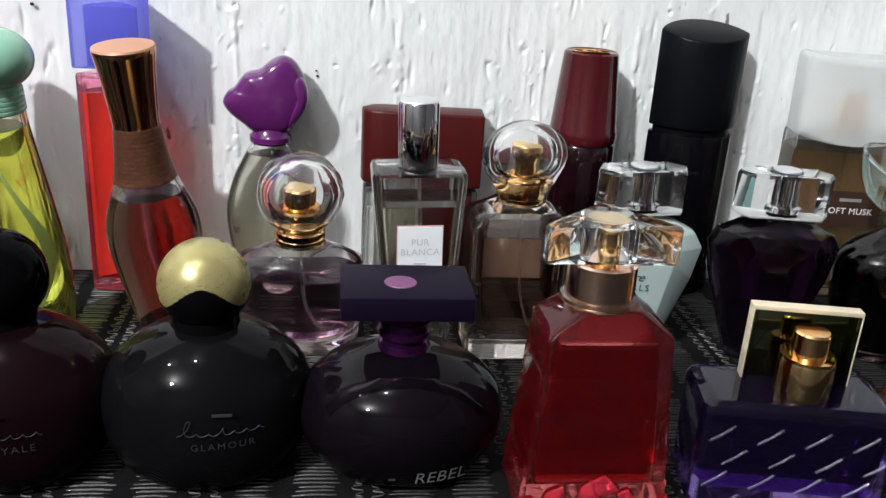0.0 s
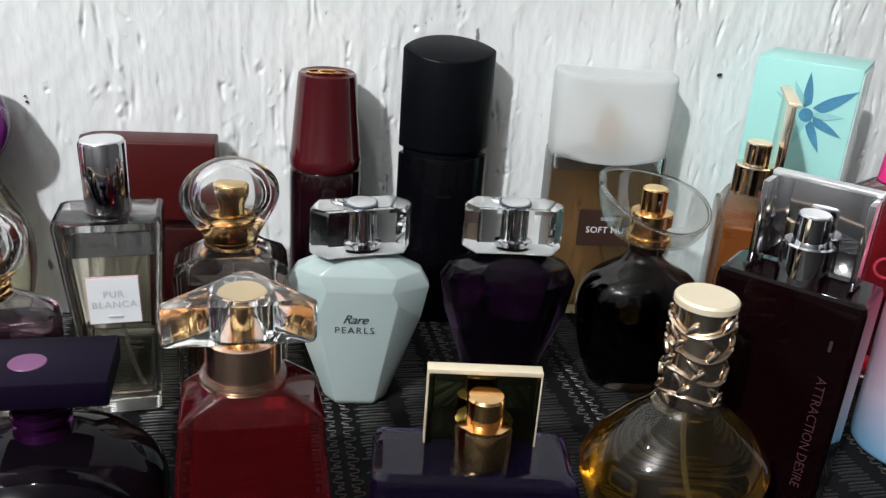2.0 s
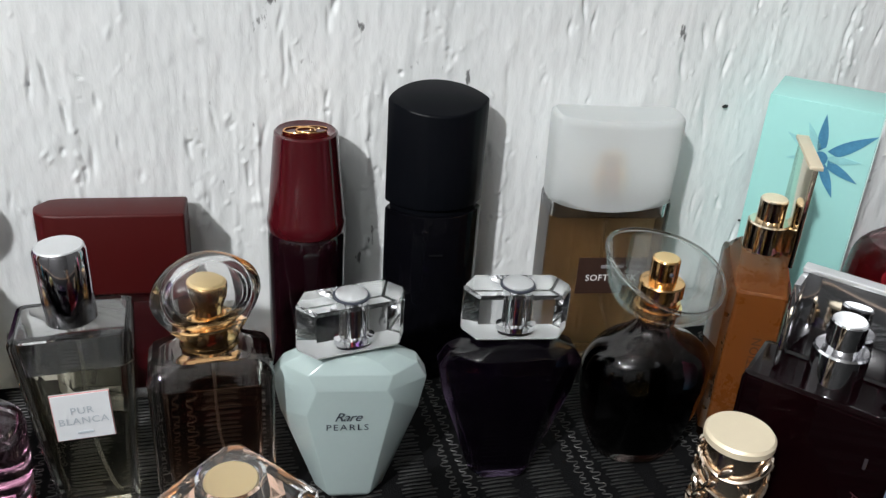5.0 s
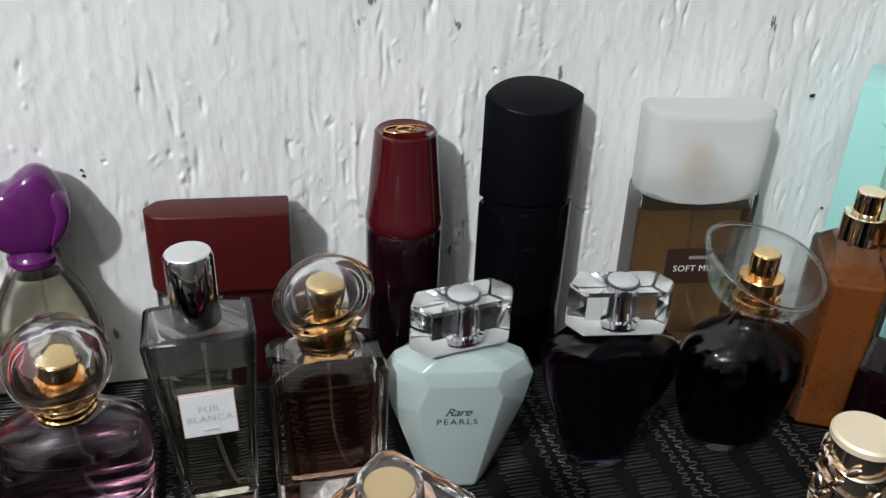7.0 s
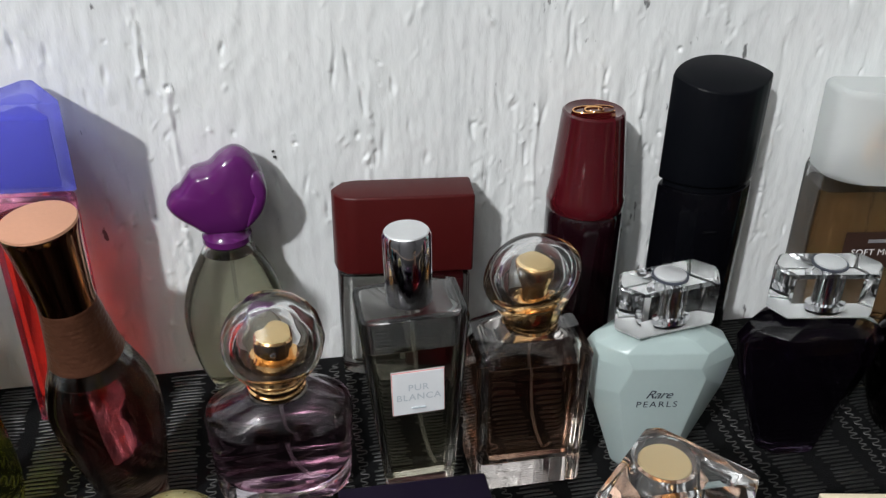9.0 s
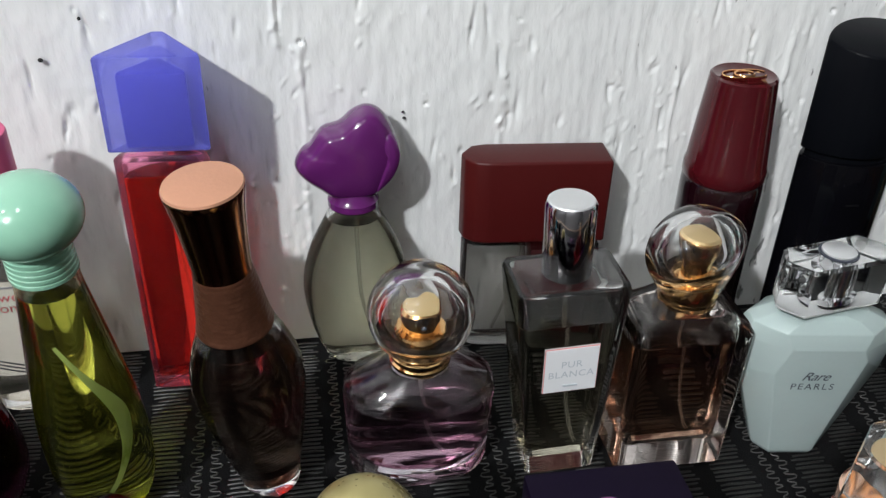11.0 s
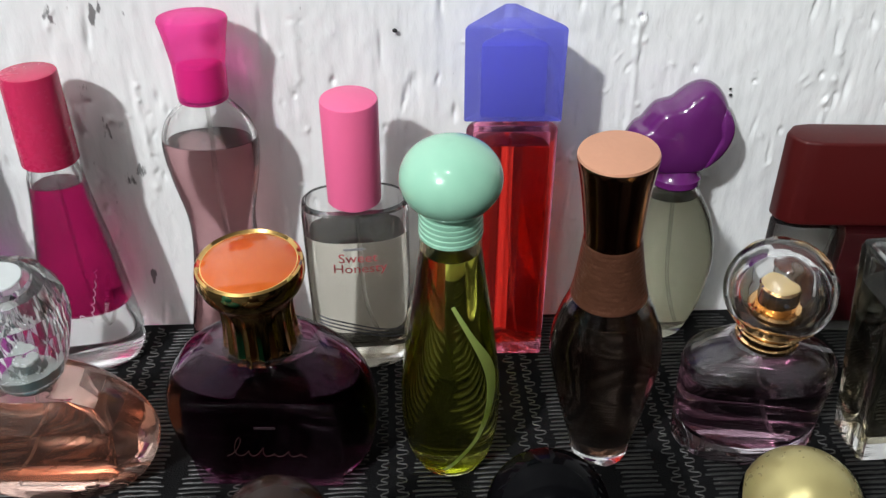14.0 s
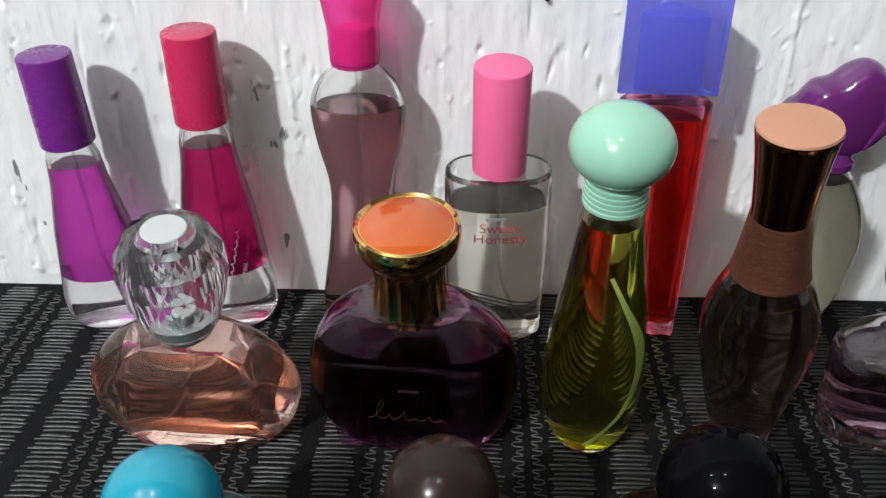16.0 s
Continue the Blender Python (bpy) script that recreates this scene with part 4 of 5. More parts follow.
cap = part("ball_cap", bm, CRYSTAL, b, "thick clear ball cap with turned ridges", 60)
part("cap_hollow", ball(11.9, 66.0, 11.0, 48, low=-0.94), AIR, cap)

# clear square bottle with chrome cap and white label
b = thing("perfume_bottle", 56.5, 357, "clear tapered square bottle with chrome cap and white label", "perfume bottle", 1, lean=-1.8, tip=-0.5, size=(1, 1, 1.02))
bottle(b, [(0, 11.6, 9.0, 7), (1.2, 12.8, 10.4, 7), (40, 16.2, 12, 7), (78, 19.2, 13.2, 7), (80, 18.6, 12.6, 7), (80.8, 17, 11, 7)], 64, GLASS, glass("tea_liquid", (0.84, 0.79, 0.64), 0.93, clear=0.05), 2.6, 8, 66, 0.8, 80, smooth=28)
part("cap", loft([(79.5, 7.6, 7.6), (80.5, 8.3, 8.3), (105.5, 8.3, 8.3), (106.6, 7.6, 7.6)], 48), solid("mirror_silver", (0.55, 0.54, 0.57), 0.06, 1.0, var=0.05), b, "polished chrome cylinder cap")
part("cap_top", loft([(106.5, 7.7, 7.7), (106.9, 7.3, 7.3)], 40), SILVER_TOP, b)
bm = box(18.8, 0.4, 18.8, 0, (0, 0, 0))
part("label_border", moved(bm, 0, -12.2, 40.2, 2.4), solid("red_label_edge", (0.55, 0.22, 0.22), 0.5), b)
part("label_paper", moved(box(18.3, 0.4, 18.3, 0, (0, 0, 0)), 0, -12.45, 40.5, 2.4), solid("white_label", (0.72, 0.74, 0.76), 0.5, var=0.04), b, "white paper label with thin red border")
part("label_back", moved(box(19, 0.3, 19, 0, (0, 0, 0)), 0, -11.9, 40.2, 2.4), solid("label_reverse", (0.5, 0.5, 0.5), 0.6), b)
INK_BLUE = solid("pale_grey_ink", (0.45, 0.50, 0.54), 0.5)
lettering("lettering", "PUR", 3.9, INK_BLUE, b, 0, 52.2, lambda u, v: -12.7 - 0.042 * (v - 40.2), 1.1)
lettering("lettering", "BLANCA", 3.9, INK_BLUE, b, 0, 48.0, lambda u, v: -12.7 - 0.042 * (v - 40.2), 1.1)
bar("makers_mark", 5, 0.6, INK_BLUE, b, 0, 43.2, lambda u, v: -12.9)

# clear square bottle with ball cap over a gold pump
b = thing("perfume_bottle", 97.8, 357, "square glass bottle of amber perfume with gold pump", "perfume bottle", 0)
bottle(b, [(0, 19.5, 12.5, 7), (1.2, 20.8, 13.8, 7), (30, 21.2, 14, 7), (60, 21.6, 14, 7), (63, 20, 13, 6), (66.5, 13, 11, 4.5), (69, 9.5, 9.5, 4.4)], 64, glass("warm_tinted_glass", (0.97, 0.90, 0.86), 1.45, clear=0.04), glass("cognac_liquid", (0.66, 0.44, 0.33), 0.93, clear=0.06), 4.6, 13, 55, 0.6, 68, smooth=28)
part("collar", loft([(68.2, 10.2, 10.2), (69.2, 9.8, 9.8), (69.9, 10.2, 10.2), (78, 10.0, 10.0), (78.8, 9.2, 9.2)], 44), GOLD, b)
part("button", loft(curve_rows([(78, 6.0, 6.0), (81, 5.3, 5.3), (85, 5.2, 5.2), (88.5, 6.3, 6.3), (92, 6.6, 6.6), (92.8, 6.3, 6.3)], 3), 44), GOLD, b)
part("button_top", loft([(92.7, 6.2, 6.2), (93.4, 5.4, 5.4), (93.6, 2, 2)], 36), GOLD_TOP, b)
bm = loft(curve_rows([(71, 10.5, 10.5), (73.5, 11.4, 10.9), (78, 14.8, 11.6), (83, 18.0, 12.3), (88, 19.4, 12.6), (94, 17.6, 12.1), (98.5, 12.5, 9.8), (101.2, 6.5, 6.0), (102, 0.6, 0.6)], 4), 56)
cap = part("ball_cap", moved(bm, rz=22), CRYSTAL, b, "thick clear rounded cap over the gold pump")
part("cap_hollow", moved(ball(13.2, 87.5, 10.2, 48, low=-0.94, ry=9.6), rz=22), AIR, cap)


def gem_bottle(x, y, yaw, label, body_mat, inside, ink, cap_turn):
    """Faceted bottle with a clear hexagonal block cap."""
    b = thing("perfume_bottle", x, y, label, "perfume bottle", yaw, group="faceted gem bottles", size=(1, 1, 1.025))
    bm = bmesh.new()
    rows = [(0, 12.0, 7.5), (2, 13.2, 8.5), (38, 25.6, 11.5), (52, 28.2, 12.5), (58, 24.5, 11.5), (62, 16, 9.5), (63.5, 8, 8)]
    plan = [(-1, -0.30), (-0.62, -1), (0.62, -1), (1, -0.30), (1, 0.30), (0.62, 1), (-0.62, 1), (-1, 0.30)]
    rings = [[bm.verts.new((px * rx * MM, py * ry * MM, z * MM)) for px, py in plan] for z, rx, ry in rows]
    rings[2][1].co.z, rings[2][2].co.z = 0.041, 0.047
    rings[3][1].co.x *= 0.7
    rings[3][2].co.x *= 0.75
    for a, c in zip(rings, rings[1:]):
        for i in range(8):
            bm.faces.new((a[i], a[(i + 1) % 8], c[(i + 1) % 8], c[i]))
    bm.faces.new(rings[0][::-1])
    bm.faces.new(rings[-1])
    bmesh.ops.bevel(bm, geom=bm.edges[:], offset=0.5 * MM, segments=2, affect="EDGES", profile=0.5)
    part("glass_body", bm, body_mat, b, "", 22)
    if inside:
        part("liquid", loft([(5, 8.5, 5, 3), (38, 20, 8, 3), (50, 23, 9, 3), (57, 20, 8.5, 3)], 32), inside, b)
    part("neck", loft([(63, 5.6, 5.6), (66, 6.6, 6.6)], 32), CHROME, b)
    hexa = [(-20.2, -0.8), (-15.5, -8.6), (15.5, -8.6), (20.2, -0.8), (20.2, 0.8), (15.5, 8.6), (-15.5, 8.6), (-20.2, 0.8)]
    bm = bmesh.new()
    rings = [[bm.verts.new(Vector((x * kx, y * ky, z)) * MM) for x, y in hexa] for z, kx, ky in ((65.2, 0.97, 0.95), (65.9, 1, 1), (82.2, 1, 1), (83.5, 0.96, 0.90))]
    for p, q in zip(rings, rings[1:]):
        for i in range(8):
            bm.faces.new((p[i], p[(i + 1) % 8], q[(i + 1) % 8], q[i]))
    bm.faces.new(rings[0][::-1])
    bm.faces.new(rings[-1])
    cap = part("block_cap", moved(bm, rz=cap_turn), CRYSTAL, b, "clear acrylic block cap", 12)
    part("chrome_core", loft([(66.2, 5.0, 5.0), (67.4, 7.6, 7.6), (69.6, 7.6, 7.6), (70.2, 5.6, 5.6), (82.8, 5.4, 5.4)], 36), CHROME, cap)
    # plate added inside the acrylic to give the cap its white lower strip
    part("cap_strip_plate", moved(prism([(x * 0.955, y * 0.93) for x, y in hexa], 65.5, 66.0, 0, 1), rz=cap_turn), solid("satin_white_plate", (0.78, 0.80, 0.80), 0.4), cap, "satin white plate added to whiten the foot of the cap")
    # dark ring paints the shade of the gap round the silver top
    part("core_gap_shade", loft([(83.55, 6.6, 6.6), (84.1, 6.6, 6.6), (84.2, 6.3, 6.3)], 36), DARK_INK, cap, "dark ring painted for the shaded gap round the silver top")
    part("core_top", loft([(84.1, 5.8, 5.8), (84.7, 5.7, 5.7), (84.9, 5.3, 5.3)], 36), SILVER_TOP, cap)
    if ink:
        slope = lambda u, v: -(8.0 + 0.083 * v) - 0.15
        lettering("lettering", "Rare", 5.6, DARK_INK, b, -1, 40.0, slope, 0.92, 0.45)
        lettering("lettering", "PEARLS", 4.1, DARK_INK, b, -1, 35.2, slope, 1.25)
    return b


gem_bottle(147.3, 352, -8, "faceted pearl white bottle with clear block cap", solid("pearl_glaze", (0.37, 0.455, 0.445), 0.16, coat=0.5, var=0.04, sss=0.25), None, True, 18)
gem_bottle(209.3, 351, -5, "faceted dark amethyst bottle with clear block cap", glass("amethyst_glass", (0.09, 0.065, 0.11), 1.45, clear=0.02, milk=0.012, milk_col=(0.09, 0.05, 0.13)), glass("amethyst_liquid", (0.10, 0.02, 0.09), 0.93, clear=0.06), False, -3)

# dark round bottle with a clear dish collar
b = thing("perfume_bottle", 271, 354, "round smoky bottle with clear glass dish round gold pump", "perfume bottle", 0, size=(1, 1, 1.025))
bottle(b, [(0, 15.5, 12, 2), (1.5, 18, 14, 2), (14, 23.3, 17.5, 2), (30, 27.2, 20, 2), (42, 27.4, 20, 2), (50, 22.6, 17, 2), (56, 12, 10.5, 2), (60, 7.6, 7.6, 2), (64, 7.2, 7.2, 2)], 56, glass("smoke_glass", (0.13, 0.09, 0.085), 1.45, clear=0.02), glass("bitter_liquid", (0.035, 0.015, 0.02), 0.93, clear=0.06), 2.4, 5, 50, 0, steps=4)
dish = curve_rows([(65.5, 8.0, 8.0), (66.6, 12, 12), (70.6, 18.6, 18.6), (77.2, 22.4, 22.4), (84.2, 23.8, 23.8)], 3)
inner = [(z + 1.2, max(r - 1.3, 1), max(r2 - 1.3, 1)) for z, r, r2 in dish[::-1]]
inner[0] = (84.6, 22.7, 22.7)


def wavy(bm):
    """Lets the rim of the dish rise at the back and swing."""
    for v in bm.verts:
        a, h = math.atan2(v.co.y, v.co.x), max(0.0, v.co.z - 0.066) / 0.02
        v.co.z += h * (0.0066 * math.sin(a) - 0.0030 * math.cos(a) + 0.0014 * math.cos(2 * a))
    return bm


part("glass_dish", moved(wavy(loft(dish + [(85.1, 23.3, 23.3)] + inner, 56))), DISH, b, "clear flared glass dish", 50)
rim = []
for k in range(73):
    a = 2 * math.pi * k / 72
    rim.append((23.4 * math.cos(a), 23.4 * math.sin(a), 84.9 + (6.6 * math.sin(a) - 3.0 * math.cos(a) + 1.4 * math.cos(2 * a)) * 0.94))
part("dish_rim", tube(rim, 0.8, 8), GLASS, b, "thick rounded glass rim")
part("neck_ring", loft([(62, 8.0, 8.0), (65.6, 8.2, 8.2)], 36), solid("umber_metal", (0.10, 0.06, 0.045), 0.15, 0.9), b, "dark bronze ring under the dish")
part("pump_seat", loft([(66.6, 9.5, 9.5), (68.6, 9.5, 9.5), (69, 8.4, 8.4), (71, 8.4, 8.4), (71.4, 7.4, 7.4), (74.5, 7.2, 7.2)], 36), GOLD, b)
pump(b, 6.0, 74, 89, GOLD, GOLD_TOP, 1.5)

# orange bottle with gold plate cap, turned sideways
ATTR = solid("burnt_orange_lacquer", (0.28, 0.10, 0.025), 0.28, coat=0.3, var=0.08)


def plate_bottle(x, y, yaw, label, body_mat, metal, metal_top, w, d, h, plate_w, z1, sides, dx=0, drop=0):
    b = thing("perfume_bottle", x, y, label, "perfume bottle", yaw, group="plate-capped bottles")
    top = h - drop
    rows = [(0, w / 2 - 2, d / 2 - 2, 9), (1.5, w / 2 - 0.6, d / 2 - 0.6, 9), (top - 3, w / 2, d / 2, 9), (top - 0.8, w / 2 - 0.6, d / 2 - 0.6, 9), (top, w / 2 - 2, d / 2 - 2, 8)]
    if drop:
        rows += [(h - 1, 10.5, 9.5, 6), (h, 9, 9, 5)]
    part("body", loft(rows, 64), body_mat, b, "", 28)
    part("collar", moved(loft([(h - 0.5, 8.6, 8.6), (h + 12, 8.6, 8.6), (h + 12.6, 8.0, 8.0), (h + 12.4, 6.6, 6.6)], 40), dx), metal, b)
    part("button", moved(loft([(h + 11, 5.6, 5.6), (h + 22, 5.6, 5.6), (h + 22.6, 5, 5)], 36), dx), metal, b)
    part("button_top", moved(loft([(h + 22.5, 5.2, 5.2), (h + 22.9, 4.8, 4.8)], 36), dx), metal_top, b)
    plate = part("plate", box(plate_w, 2.0, z1 - h - 1, 0.4, (dx, 8.2, h + 1)), metal, b, "polished metal plate behind the pump")
    for s in (-1, 1) if sides else ():
        part("plate_side", box(2.0, 13, z1 - h - 1, 0.4, (dx + s * (plate_w / 2 - 1), 1.8, h + 1)), metal, plate)
    part("plate_top", box(plate_w + 0.4, 5.0, 1.6, 0.3, (dx, 8.2, z1)), metal_top, plate, "pale brushed edge")
    return b


b = plate_bottle(324, 368, -117, "burnt orange bottle with gold plate cap, turned side on", glass("smoky_clear_glass", (0.86, 0.76, 0.67), 1.45, clear=0.06), PALE_GOLD, CREAM, 48, 26, 85, 38, 128, False, 0, 9)
part("orange_core", loft([(3, 20.5, 9.5, 8, 2.2, 0), (4, 21, 10, 8, 2.2, 0), (74, 21.2, 10.2, 8, 2.2, 0), (75, 20.5, 9.6, 8, 2.2, 0)], 48), ATTR, b, "burnt orange lining behind the glass", 28)
word = lettering("lettering", "ATTRACTION", 5.2, solid("brown_ink", (0.10, 0.04, 0.02), 0.5), b, 0, 0, flat(0), 1.1, 0, 90)
word.matrix_basis = pose(0.0247, 0.002, 0.038, 0, 0, 90)
b = plate_bottle(290, 276, -49, "black cherry bottle with silver plate cap", solid("black_cherry_lacquer", (0.0028, 0.0004, 0.0008), 0.05, var=0.1, spec=0.2), solid("bright_chrome", (0.70, 0.70, 0.72), 0.06, 1.0), SILVER_TOP, 50, 27, 86, 36, 117, True)
bar("makers_mark", 1.0, 4, solid("dull_mark_ink", (0.03, 0.024, 0.027), 0.5, spec=0.15), b, 17, 70, flat(13.6))
lettering("lettering", "ATTRACTION DESIRE", 4.6, solid("dull_red_ink", (0.045, 0.017, 0.02), 0.5, spec=0.15), b, 17, 36, flat(13.6), 1.0, 0, -90)

# ---- front row ----
def ball_bottle(x, y, yaw, label, shell, cap_mat, r, z, lower=None, texts=(), glow=None):
    """Flattened round bottle with a ball cap in a dark cup."""
    b = thing("perfume_bottle", x, y, label, "perfume bottle", yaw, group="ball-capped round bottles")
    neck = z - r * 0.45
    k = neck / 51.0
    h = 0.9 * k
    part("glass_body", loft(curve_rows([(0, 20, 17.5, 2.2), (1.2 * h, 23.5, 20.5, 2.2), (6 * h, 29, 25, 2.1), (14 * h, 33.2, 28.2, 2.0), (25 * h, 34.5, 28.4, 2.0), (35 * h, 32, 26.3, 2.0), (43 * h, 25, 20.5, 2.0), (48.2 * h, 16, 14, 2.0), (50 * h, 10.5, 10.5, 2.0)], 4), 56), shell, b)
    part("ball_cap", ball(r, z, n=56, low=-0.62 if lower else -0.95), cap_mat, b)
    if lower:
        bm = bmesh.new()
        rings = []
        for i in range(13):
            ring = []
            for j in range(56):
                a = 2 * math.pi * j / 56
                rim = 0.02 + 0.30 * math.sin(3 * a)
                la = -1.35 + (rim + 1.35) * i / 12
                c = r * (1.012 if i < 12 else 0.99) * MM
                ring.append(bm.verts.new((c * math.cos(la) * math.cos(a), c * math.cos(la) * math.sin(a), z * MM + c * math.sin(la))))
            rings.append(ring)
        for p, q in zip(rings, rings[1:]):
            for j in range(56):
                bm.faces.new((p[j], p[(j + 1) % 56], q[(j + 1) % 56], q[j]))
        bm.faces.new(rings[0][::-1])
        part("cup", bm, lower, b, "black cup with a wavy rim")
    part("neck_collar", loft([(48.6 * h, 11.6, 11.6), (50.5 * h, 10.6, 10.6), (neck - 1, 11.2, 11.2), (neck + 1, 10.4, 10.4)], 40), lower or cap_mat, b)
    return b


BLACK_GLASS = solid("black_lacquered_glass", (0.0034, 0.0034, 0.004), 0.03, var=0.2, spec=0.11, dust=0.02)
WINE_GLASS = solid("dark_wine_glass", (0.006, 0.002, 0.003), 0.03, var=0.3, spec=0.11, dust=0.02)
GLOSS_BLACK = solid("gloss_black_plastic", (0.002, 0.002, 0.0025), 0.03, spec=0.04, dust=0.02)
ball_bottle(-222, 277, 0, "round bottle with a turquoise ball cap", solid("teal_lacquered_glass", (0.01, 0.12, 0.15), 0.1, coat=0.4), solid("turquoise_plastic", (0.006, 0.24, 0.34), 0.22, var=0.05, coat=0.2), 15.5, 50)
ball_bottle(-150, 276, 0, "round bottle with a dark brown ball cap", solid("umber_lacquered_glass", (0.03, 0.018, 0.012), 0.1, coat=0.4), solid("brown_plastic", (0.018, 0.010, 0.008), 0.22, spec=0.2), 14.4, 59)
b = ball_bottle(-83, 274, 0, "round dark wine bottle with black ball cap", WINE_GLASS, GLOSS_BLACK, 15.4, 66)
f = oval(34.9, 28.8)
bar("makers_mark", 6, 0.9, FAINT_INK, b, 4, 33.5, f)
scribble("script_stroke", FAINT_INK, b, 6, 27, 24, 5, f, 7, 0.16)
lettering("lettering", "ROYALE", 3.4, FAINT_INK, b, 8, 21.5, f, 1.3)
GOLD_PLASTIC = solid("satin_gold_plastic", (0.37, 0.32, 0.14), 0.28, 0.5, var=0.06)
b = ball_bottle(-20, 274, 4, "round black bottle with satin gold ball cap", BLACK_GLASS, GOLD_PLASTIC, 14.6, 65, GLOSS_BLACK)
bar("makers_mark", 6, 0.9, FAINT_INK, b, 6, 33.5, f)
scribble("script_stroke", FAINT_INK, b, 6, 28, 26, 5, f, 7, 0.16)
lettering("lettering", "GLAMOUR", 3.3, FAINT_INK, b, 6, 22.5, f, 1.35)

# dark disc bottle with a slab cap
b = thing("perfume_bottle", 44, 271, "dark violet round bottle with a matt slab cap", "perfume bottle", 0, size=(0.97, 1, 1.03))
part("glass_body", loft(curve_rows([(0, 17, 13.5, 2.2), (1.2, 21, 17, 2.2), (5.8, 28.5, 23, 2.1), (13, 34, 27.5, 2.0), (22, 36.0, 29, 2.0), (31, 33, 26.5, 2.0), (38, 25, 20, 2.0), (42, 15, 12.5, 2.0), (43.5, 9, 9, 2.0)], 4), 60), solid("violet_black_glass", (0.0034, 0.0022, 0.0038), 0.04, spec=0.15, var=0.3), b, "near-black violet glass")
part("glass_shoulder", prism([(-24, 27), (-26, 31), (-18.5, 37), (-9, 40.5), (9, 40.5), (18.5, 37), (26, 31), (24, 27), (10, 34.5), (-10, 34.5)], -19.5, -16.0, 0.7, 2, True), glass("violet_glass", (0.5, 0.4, 0.52), 1.45, clear=0.5), b, "thick clear shoulder")
part("neck", loft([(41, 9.4, 9.4), (43, 8.8, 8.8), (46, 8.4, 8.4), (46.4, 7.4, 7.4), (48, 7.4, 7.4), (48.5, 9, 9), (50, 9, 9), (50.4, 8.4, 8.4), (52, 8.6, 8.6), (52.6, 8.9, 8.9), (53.6, 8.9, 8.9), (54, 8.4, 8.4), (56, 8.8, 8.8), (58.4, 10, 10)], 44), solid("violet_metal", (0.11, 0.02, 0.13), 0.16, 0.9), b, "violet metal neck rings")
part("slab_cap", box(43.5, 28, 8, 0.9, (0, 0, 58)), solid("matt_violet_plastic", (0.0055, 0.003, 0.011), 0.45, var=0.2, spec=0.06), b, "matt dark violet slab cap")
part("cap_oval", moved(loft([(66.0, 5.4, 5.0), (66.25, 5.2, 4.8)], 36), -2, -1.5), solid("mauve_foil", (0.15, 0.045, 0.13), 0.4, var=0.1), b, "mauve oval inlay")
f = oval(36.5, 29.0)
lettering("lettering", "REBEL", 6.4, solid("silver_ink", (0.14, 0.14, 0.14), 0.4), b, 12, 10.5, lambda u, v: f(u, v) * min(1.0, 0.82 + 0.0085 * v) - 0.4, 1.05, 0.15)
for s in (-1, 1):
    bar("printed_dash", 2.2, 0.6, FAINT_INK, b, 12 + s * 16, 10.5, lambda u, v: f(u, v) * min(1.0, 0.82 + 0.0085 * v) - 0.4)

# red tapered bottle with a clear three-cornered cap
b = thing("perfume_bottle", 102, 252, "tapered red glass bottle with clear three-cornered cap", "perfume bottle", 0)
rows = [(0, 23, 14, 11), (1.2, 24.4, 15.4, 11)]
for k in range(5):
    w, d, z = 24.4 - 1.05 * k, 15.4 - 0.55 * k, 1.4 + 12.4 * k
    rows += [(z, w, d, 11), (z + 11.2, w - 0.4, d - 0.3, 11), (z + 12.0, w - 0.9, d - 0.6, 11)]
rows += [(64.6, 18.0, 12.0, 9), (69.6, 11.6, 10.6, 5), (71, 9.5, 9.5, 4.5)]
body = part("glass_body", moved(loft(rows, 64), 2.2), glass("ruby_glass", (0.93, 0.20, 0.21), 1.45, clear=0.06, milk=0.16, milk_col=(0.12, 0.006, 0.010)), b, "stepped ruby glass", 28)
part("liquid", moved(loft([(12, 19, 10, 6), (24, 19, 11, 6), (60, 15.5, 9.5, 6)], 48), 2.2), glass("ruby_liquid", (0.50, 0.02, 0.03), 0.93, clear=0.06, milk=0.2, milk_col=(0.20, 0.010, 0.016)), body)
rng = random.Random(12)
RUBY_GLOW = glass("ruby_glow", (1.0, 0.30, 0.35), 1.3, clear=0.0, milk=0.25, milk_col=(0.85, 0.05, 0.10))
for k in range(7):  # slanted four-sided facets, painting the red glow of light low in the foot
    x0, h0, w0, lean = -17 + 6.4 * k + rng.uniform(-2, 2), rng.uniform(4, 9), rng.uniform(2.5, 5), rng.uniform(-5, 5)
    z0 = rng.uniform(1.6, 8)
    cut = prism([(x0 - w0, z0), (x0 + w0, z0 + rng.uniform(0, 3)), (x0 + w0 * 0.6 + lean, z0 + h0), (x0 - w0 * 0.7 + lean, z0 + h0 * 0.7)], -15.5, -12.5, 0.6, 1, True)
    part("glow_facet", cut, RUBY_GLOW, body, "facet painted bright for the light glowing in the foot")
part("glass_collar", loft([(70.6, 11.2, 11.2), (71, 12, 12), (72.6, 12, 12), (73, 11.2, 11.2)], 44), CRYSTAL, b, "clear rim")
part("copper_ring", loft([(70, 10.6, 10.6), (83.6, 10.6, 10.6), (84.2, 9.8, 9.8)], 44), solid("rose_gold", (0.95, 0.62, 0.46), 0.18, 1.0, var=0.06), b, "rose gold collar")
part("button", loft([(84, 4.8, 4.8), (93.6, 4.8, 4.8), (94.4, 6.2, 6.2), (95, 6.0, 6.0)], 36), GOLD, b)
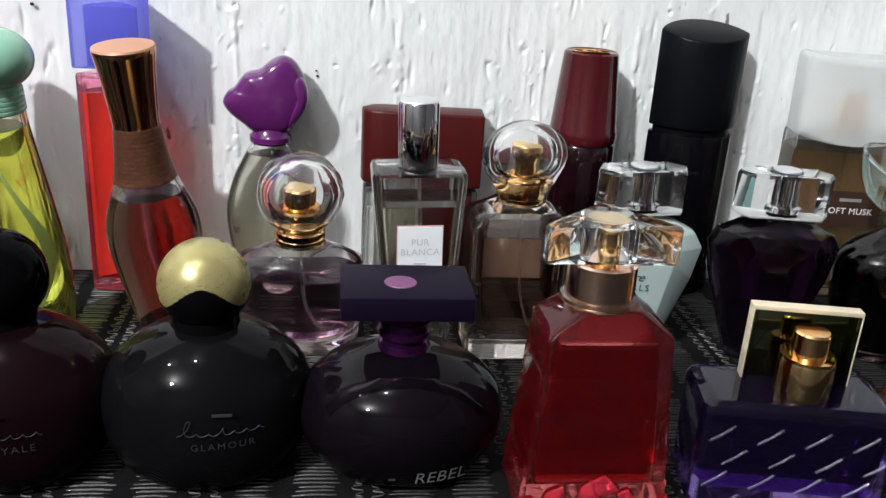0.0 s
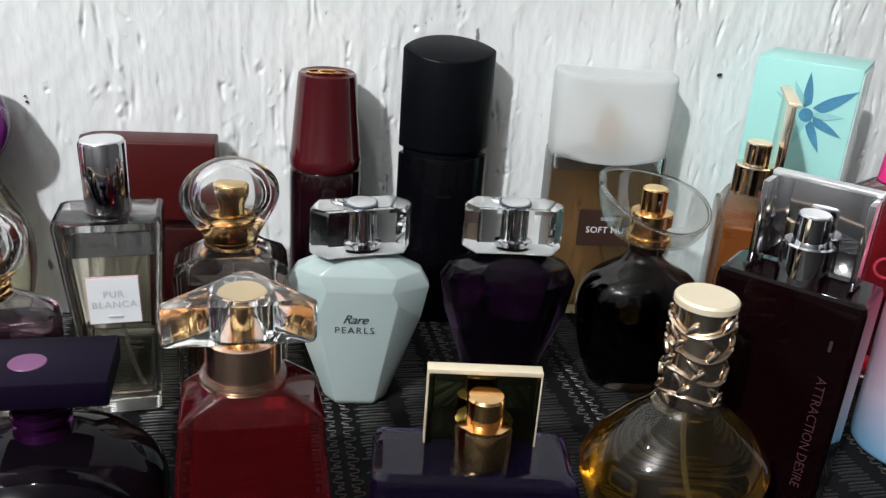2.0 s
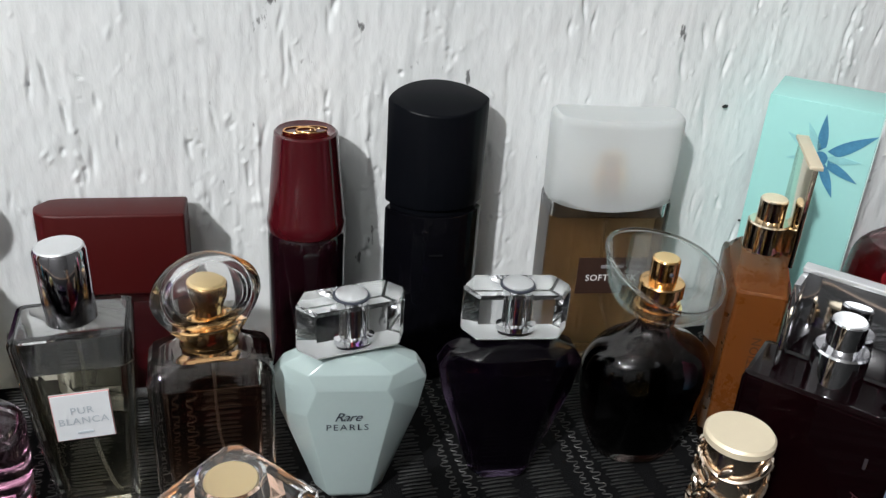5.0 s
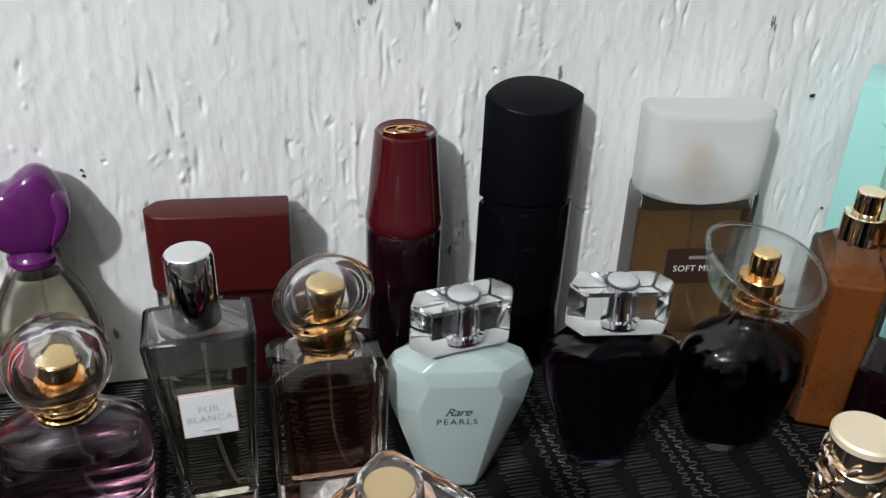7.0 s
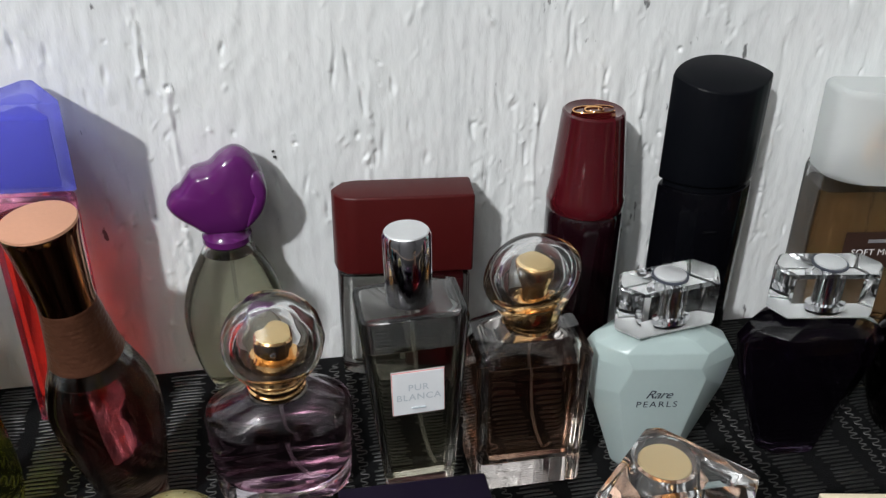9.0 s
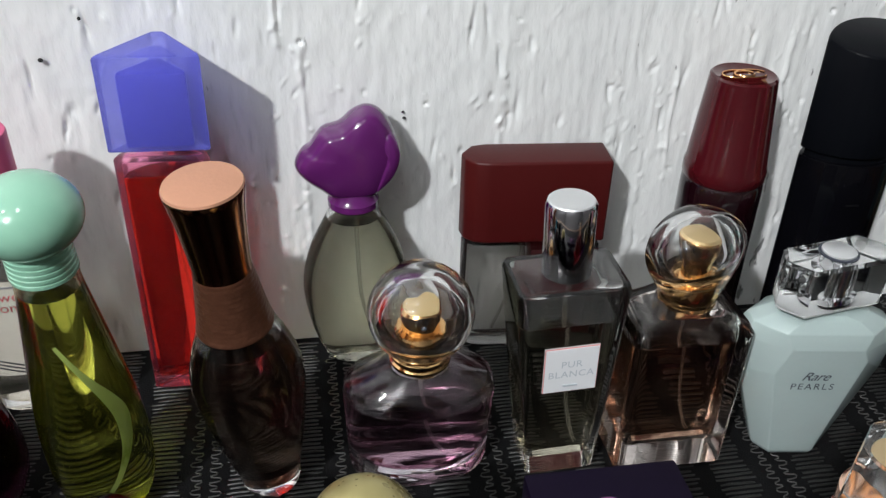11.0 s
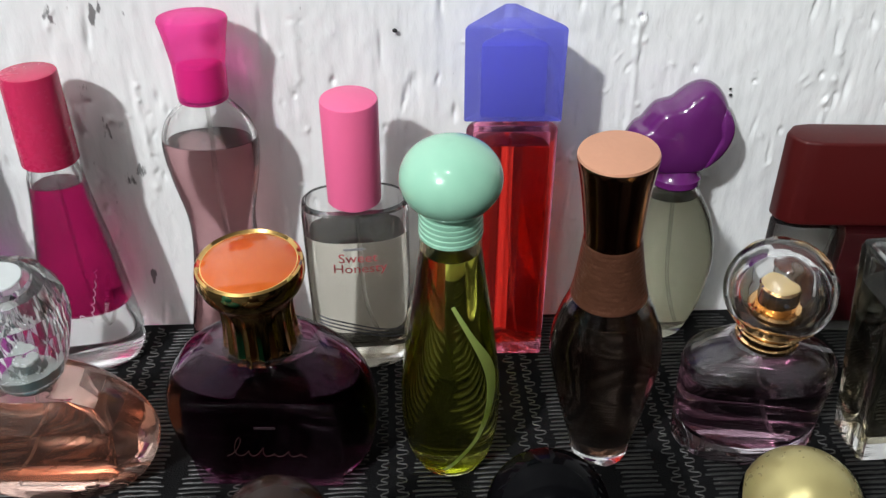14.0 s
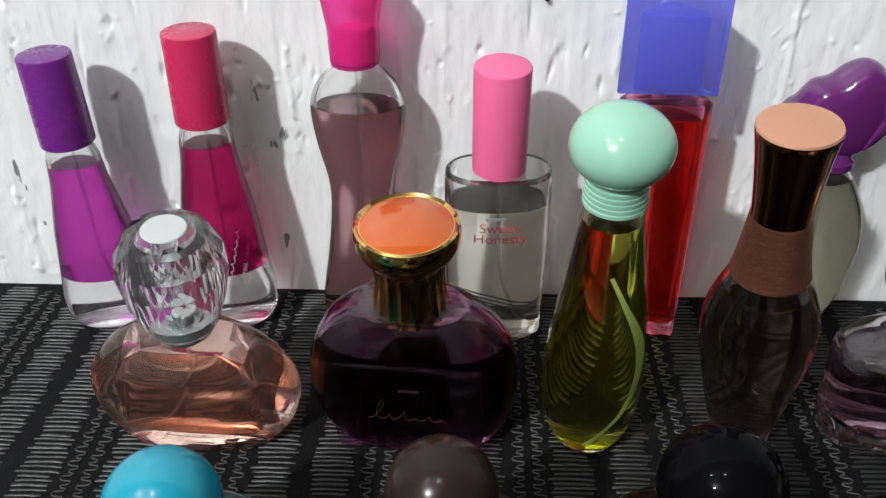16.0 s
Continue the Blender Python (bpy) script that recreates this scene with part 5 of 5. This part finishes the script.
cap = part("wedge_cap", prism([(-21.5, -9), (-20.5, -12.2), (18.6, -12.2), (20, -9), (3.2, 11), (-1.2, 11)], 86.5, 98.5, 1.4, 2), CRYSTAL, b, "thick clear three-cornered cap", 25)
part("cap_hollow", loft([(86.8, 8.4, 8.4), (96.2, 8.2, 8.2), (96.8, 7.4, 7.4)], 36), AIR, cap)
part("cap_disc", loft([(95.1, 6.4, 6.4), (95.5, 6.1, 6.1)], 36), GOLD_TOP, cap, "gold disc seen through the top")

# violet bottle with gold mirror plate
b = thing("perfume_bottle", 171, 251, "quilted violet bottle with gold mirror plate cap", "perfume bottle", -10)
VIOLET = glass("violet_stained_glass", (0.28, 0.18, 0.52), 1.45, clear=0.06, milk=0.03, milk_col=(0.08, 0.04, 0.22))
bottle(b, [(0, 29, 13, 7), (1.5, 31, 15, 7), (36, 31.5, 15.5, 7), (38.6, 30.5, 14.5, 7), (40, 28, 12, 7)], 64, VIOLET, glass("violet_liquid", (0.10, 0.03, 0.24), 0.93, clear=0.06), 3, 8, 36, 0, smooth=28)
# milky pale tint paints the highlights along the quilting into the ridge glass
RIDGE_GLINT = glass("violet_ridge_glint", (0.8, 0.75, 0.95), 1.45, clear=0.0, milk=0.07, milk_col=(0.7, 0.66, 0.85))
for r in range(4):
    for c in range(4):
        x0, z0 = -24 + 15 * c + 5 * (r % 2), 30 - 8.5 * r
        part("quilt_ridge", tube([(x0 - 3.6, -15.6, z0 - 3), (x0, -16.0, z0), (x0 + 3.6, -15.6, z0 + 3)], 0.42, 6), RIDGE_GLINT, b)
part("pump_base", moved(loft([(39.5, 8.8, 8.8), (52, 8.8, 8.8), (53, 8.2, 8.2)], 44), 2, -2), solid("dark_gold", (0.50, 0.34, 0.17), 0.12, 1.0), b)
part("pump_flange", moved(loft([(52.6, 8.9, 8.9), (53.8, 8.9, 8.9), (54.2, 7, 7)], 12), 2, -2), GOLD, b)
part("button", moved(loft([(53.6, 5.8, 5.8), (61.5, 5.8, 5.8), (62.2, 5.2, 5.2)], 36), 2, -2), GOLD, b)
# dark olive tint holds the green reflections of the gold mirror
MIRROR = solid("olive_reflection_mirror", (0.13, 0.14, 0.07), 0.05, 1.0, var=0.06)
plate = part("mirror_plate", box(34.5, 2.0, 25, 0.3, (2, 7.6, 40)), MIRROR, b, "upright polished gold mirror plate")
part("plate_rim", box(35.5, 4.6, 1.6, 0.3, (2, 6.6, 65.0)), CREAM, plate, "pale gold top edge")
for s in (-1, 1):
    part("plate_cheek", box(1.3, 4.6, 25, 0.2, (2 + s * 16.4, 6.4, 40)), MIRROR, plate)
    part("plate_edge", box(0.5, 4.6, 25, 0.1, (2 + s * 17.4, 6.6, 40)), CREAM, plate, "pale gold outer edge")

# amber globe bottle with a leaf-chased gold neck
b = thing("perfume_bottle", 241, 252, "amber globe bottle with leaf-chased gold neck", "perfume bottle", 0)
bottle(b, [(0, 15, 13, 2), (1.5, 18, 15.5, 2), (12, 26, 21, 2), (27, 32, 25.5, 2), (36, 30, 24, 2), (46, 20.5, 17.5, 2), (53, 12, 11.5, 2), (57, 9.4, 9.4, 2)], 60, glass("honey_tinted_glass", (0.97, 0.88, 0.66), 1.45, clear=0.04), glass("honey_liquid", (0.82, 0.62, 0.25), 0.93, clear=0.04), 2.4, 6, 52, 0.8, 56, steps=4)
NECK = solid("chased_gold", (0.84, 0.70, 0.57), 0.17, 1.0, var=0.1)
part("gold_neck", loft([(55, 9.6, 9.6), (56, 10, 10), (70, 9.4, 9.4), (86, 9.2, 9.2), (89, 9.6, 9.6)], 48), NECK, b)
part("neck_top", loft([(88.8, 9.9, 9.9), (90.6, 9.9, 9.9), (91.4, 9.2, 9.2)], 48), CREAM, b, "pale gold flat top")
for k in range(4):
    pts = [((10.0) * math.cos(a), (10.0) * math.sin(a), 58.5 + 8 * k + 1.6 * math.sin(2 * a + k)) for a in np.linspace(0, 2 * math.pi, 40)]
    part("vine", tube(pts, 0.75, 6), NECK, b)
    for j in range(11):
        a = 2 * math.pi * j / 11 + 0.35 * k
        z = 58.5 + 8 * k + 1.6 * math.sin(2 * a + k) + (2.2 if j % 2 else -2.2)
        leaf = ball(1.15, 0, 2.7, 10, ry=0.8)
        leaf.transform(pose(0, 0, 0, 0, 42 if j % 2 else -42, 0))
        leaf.transform(pose(0, 0, 0, 0, 0, math.degrees(a) + 90))
        part("leaf", moved(leaf, 10.1 * math.cos(a), 10.1 * math.sin(a), z), NECK, b)
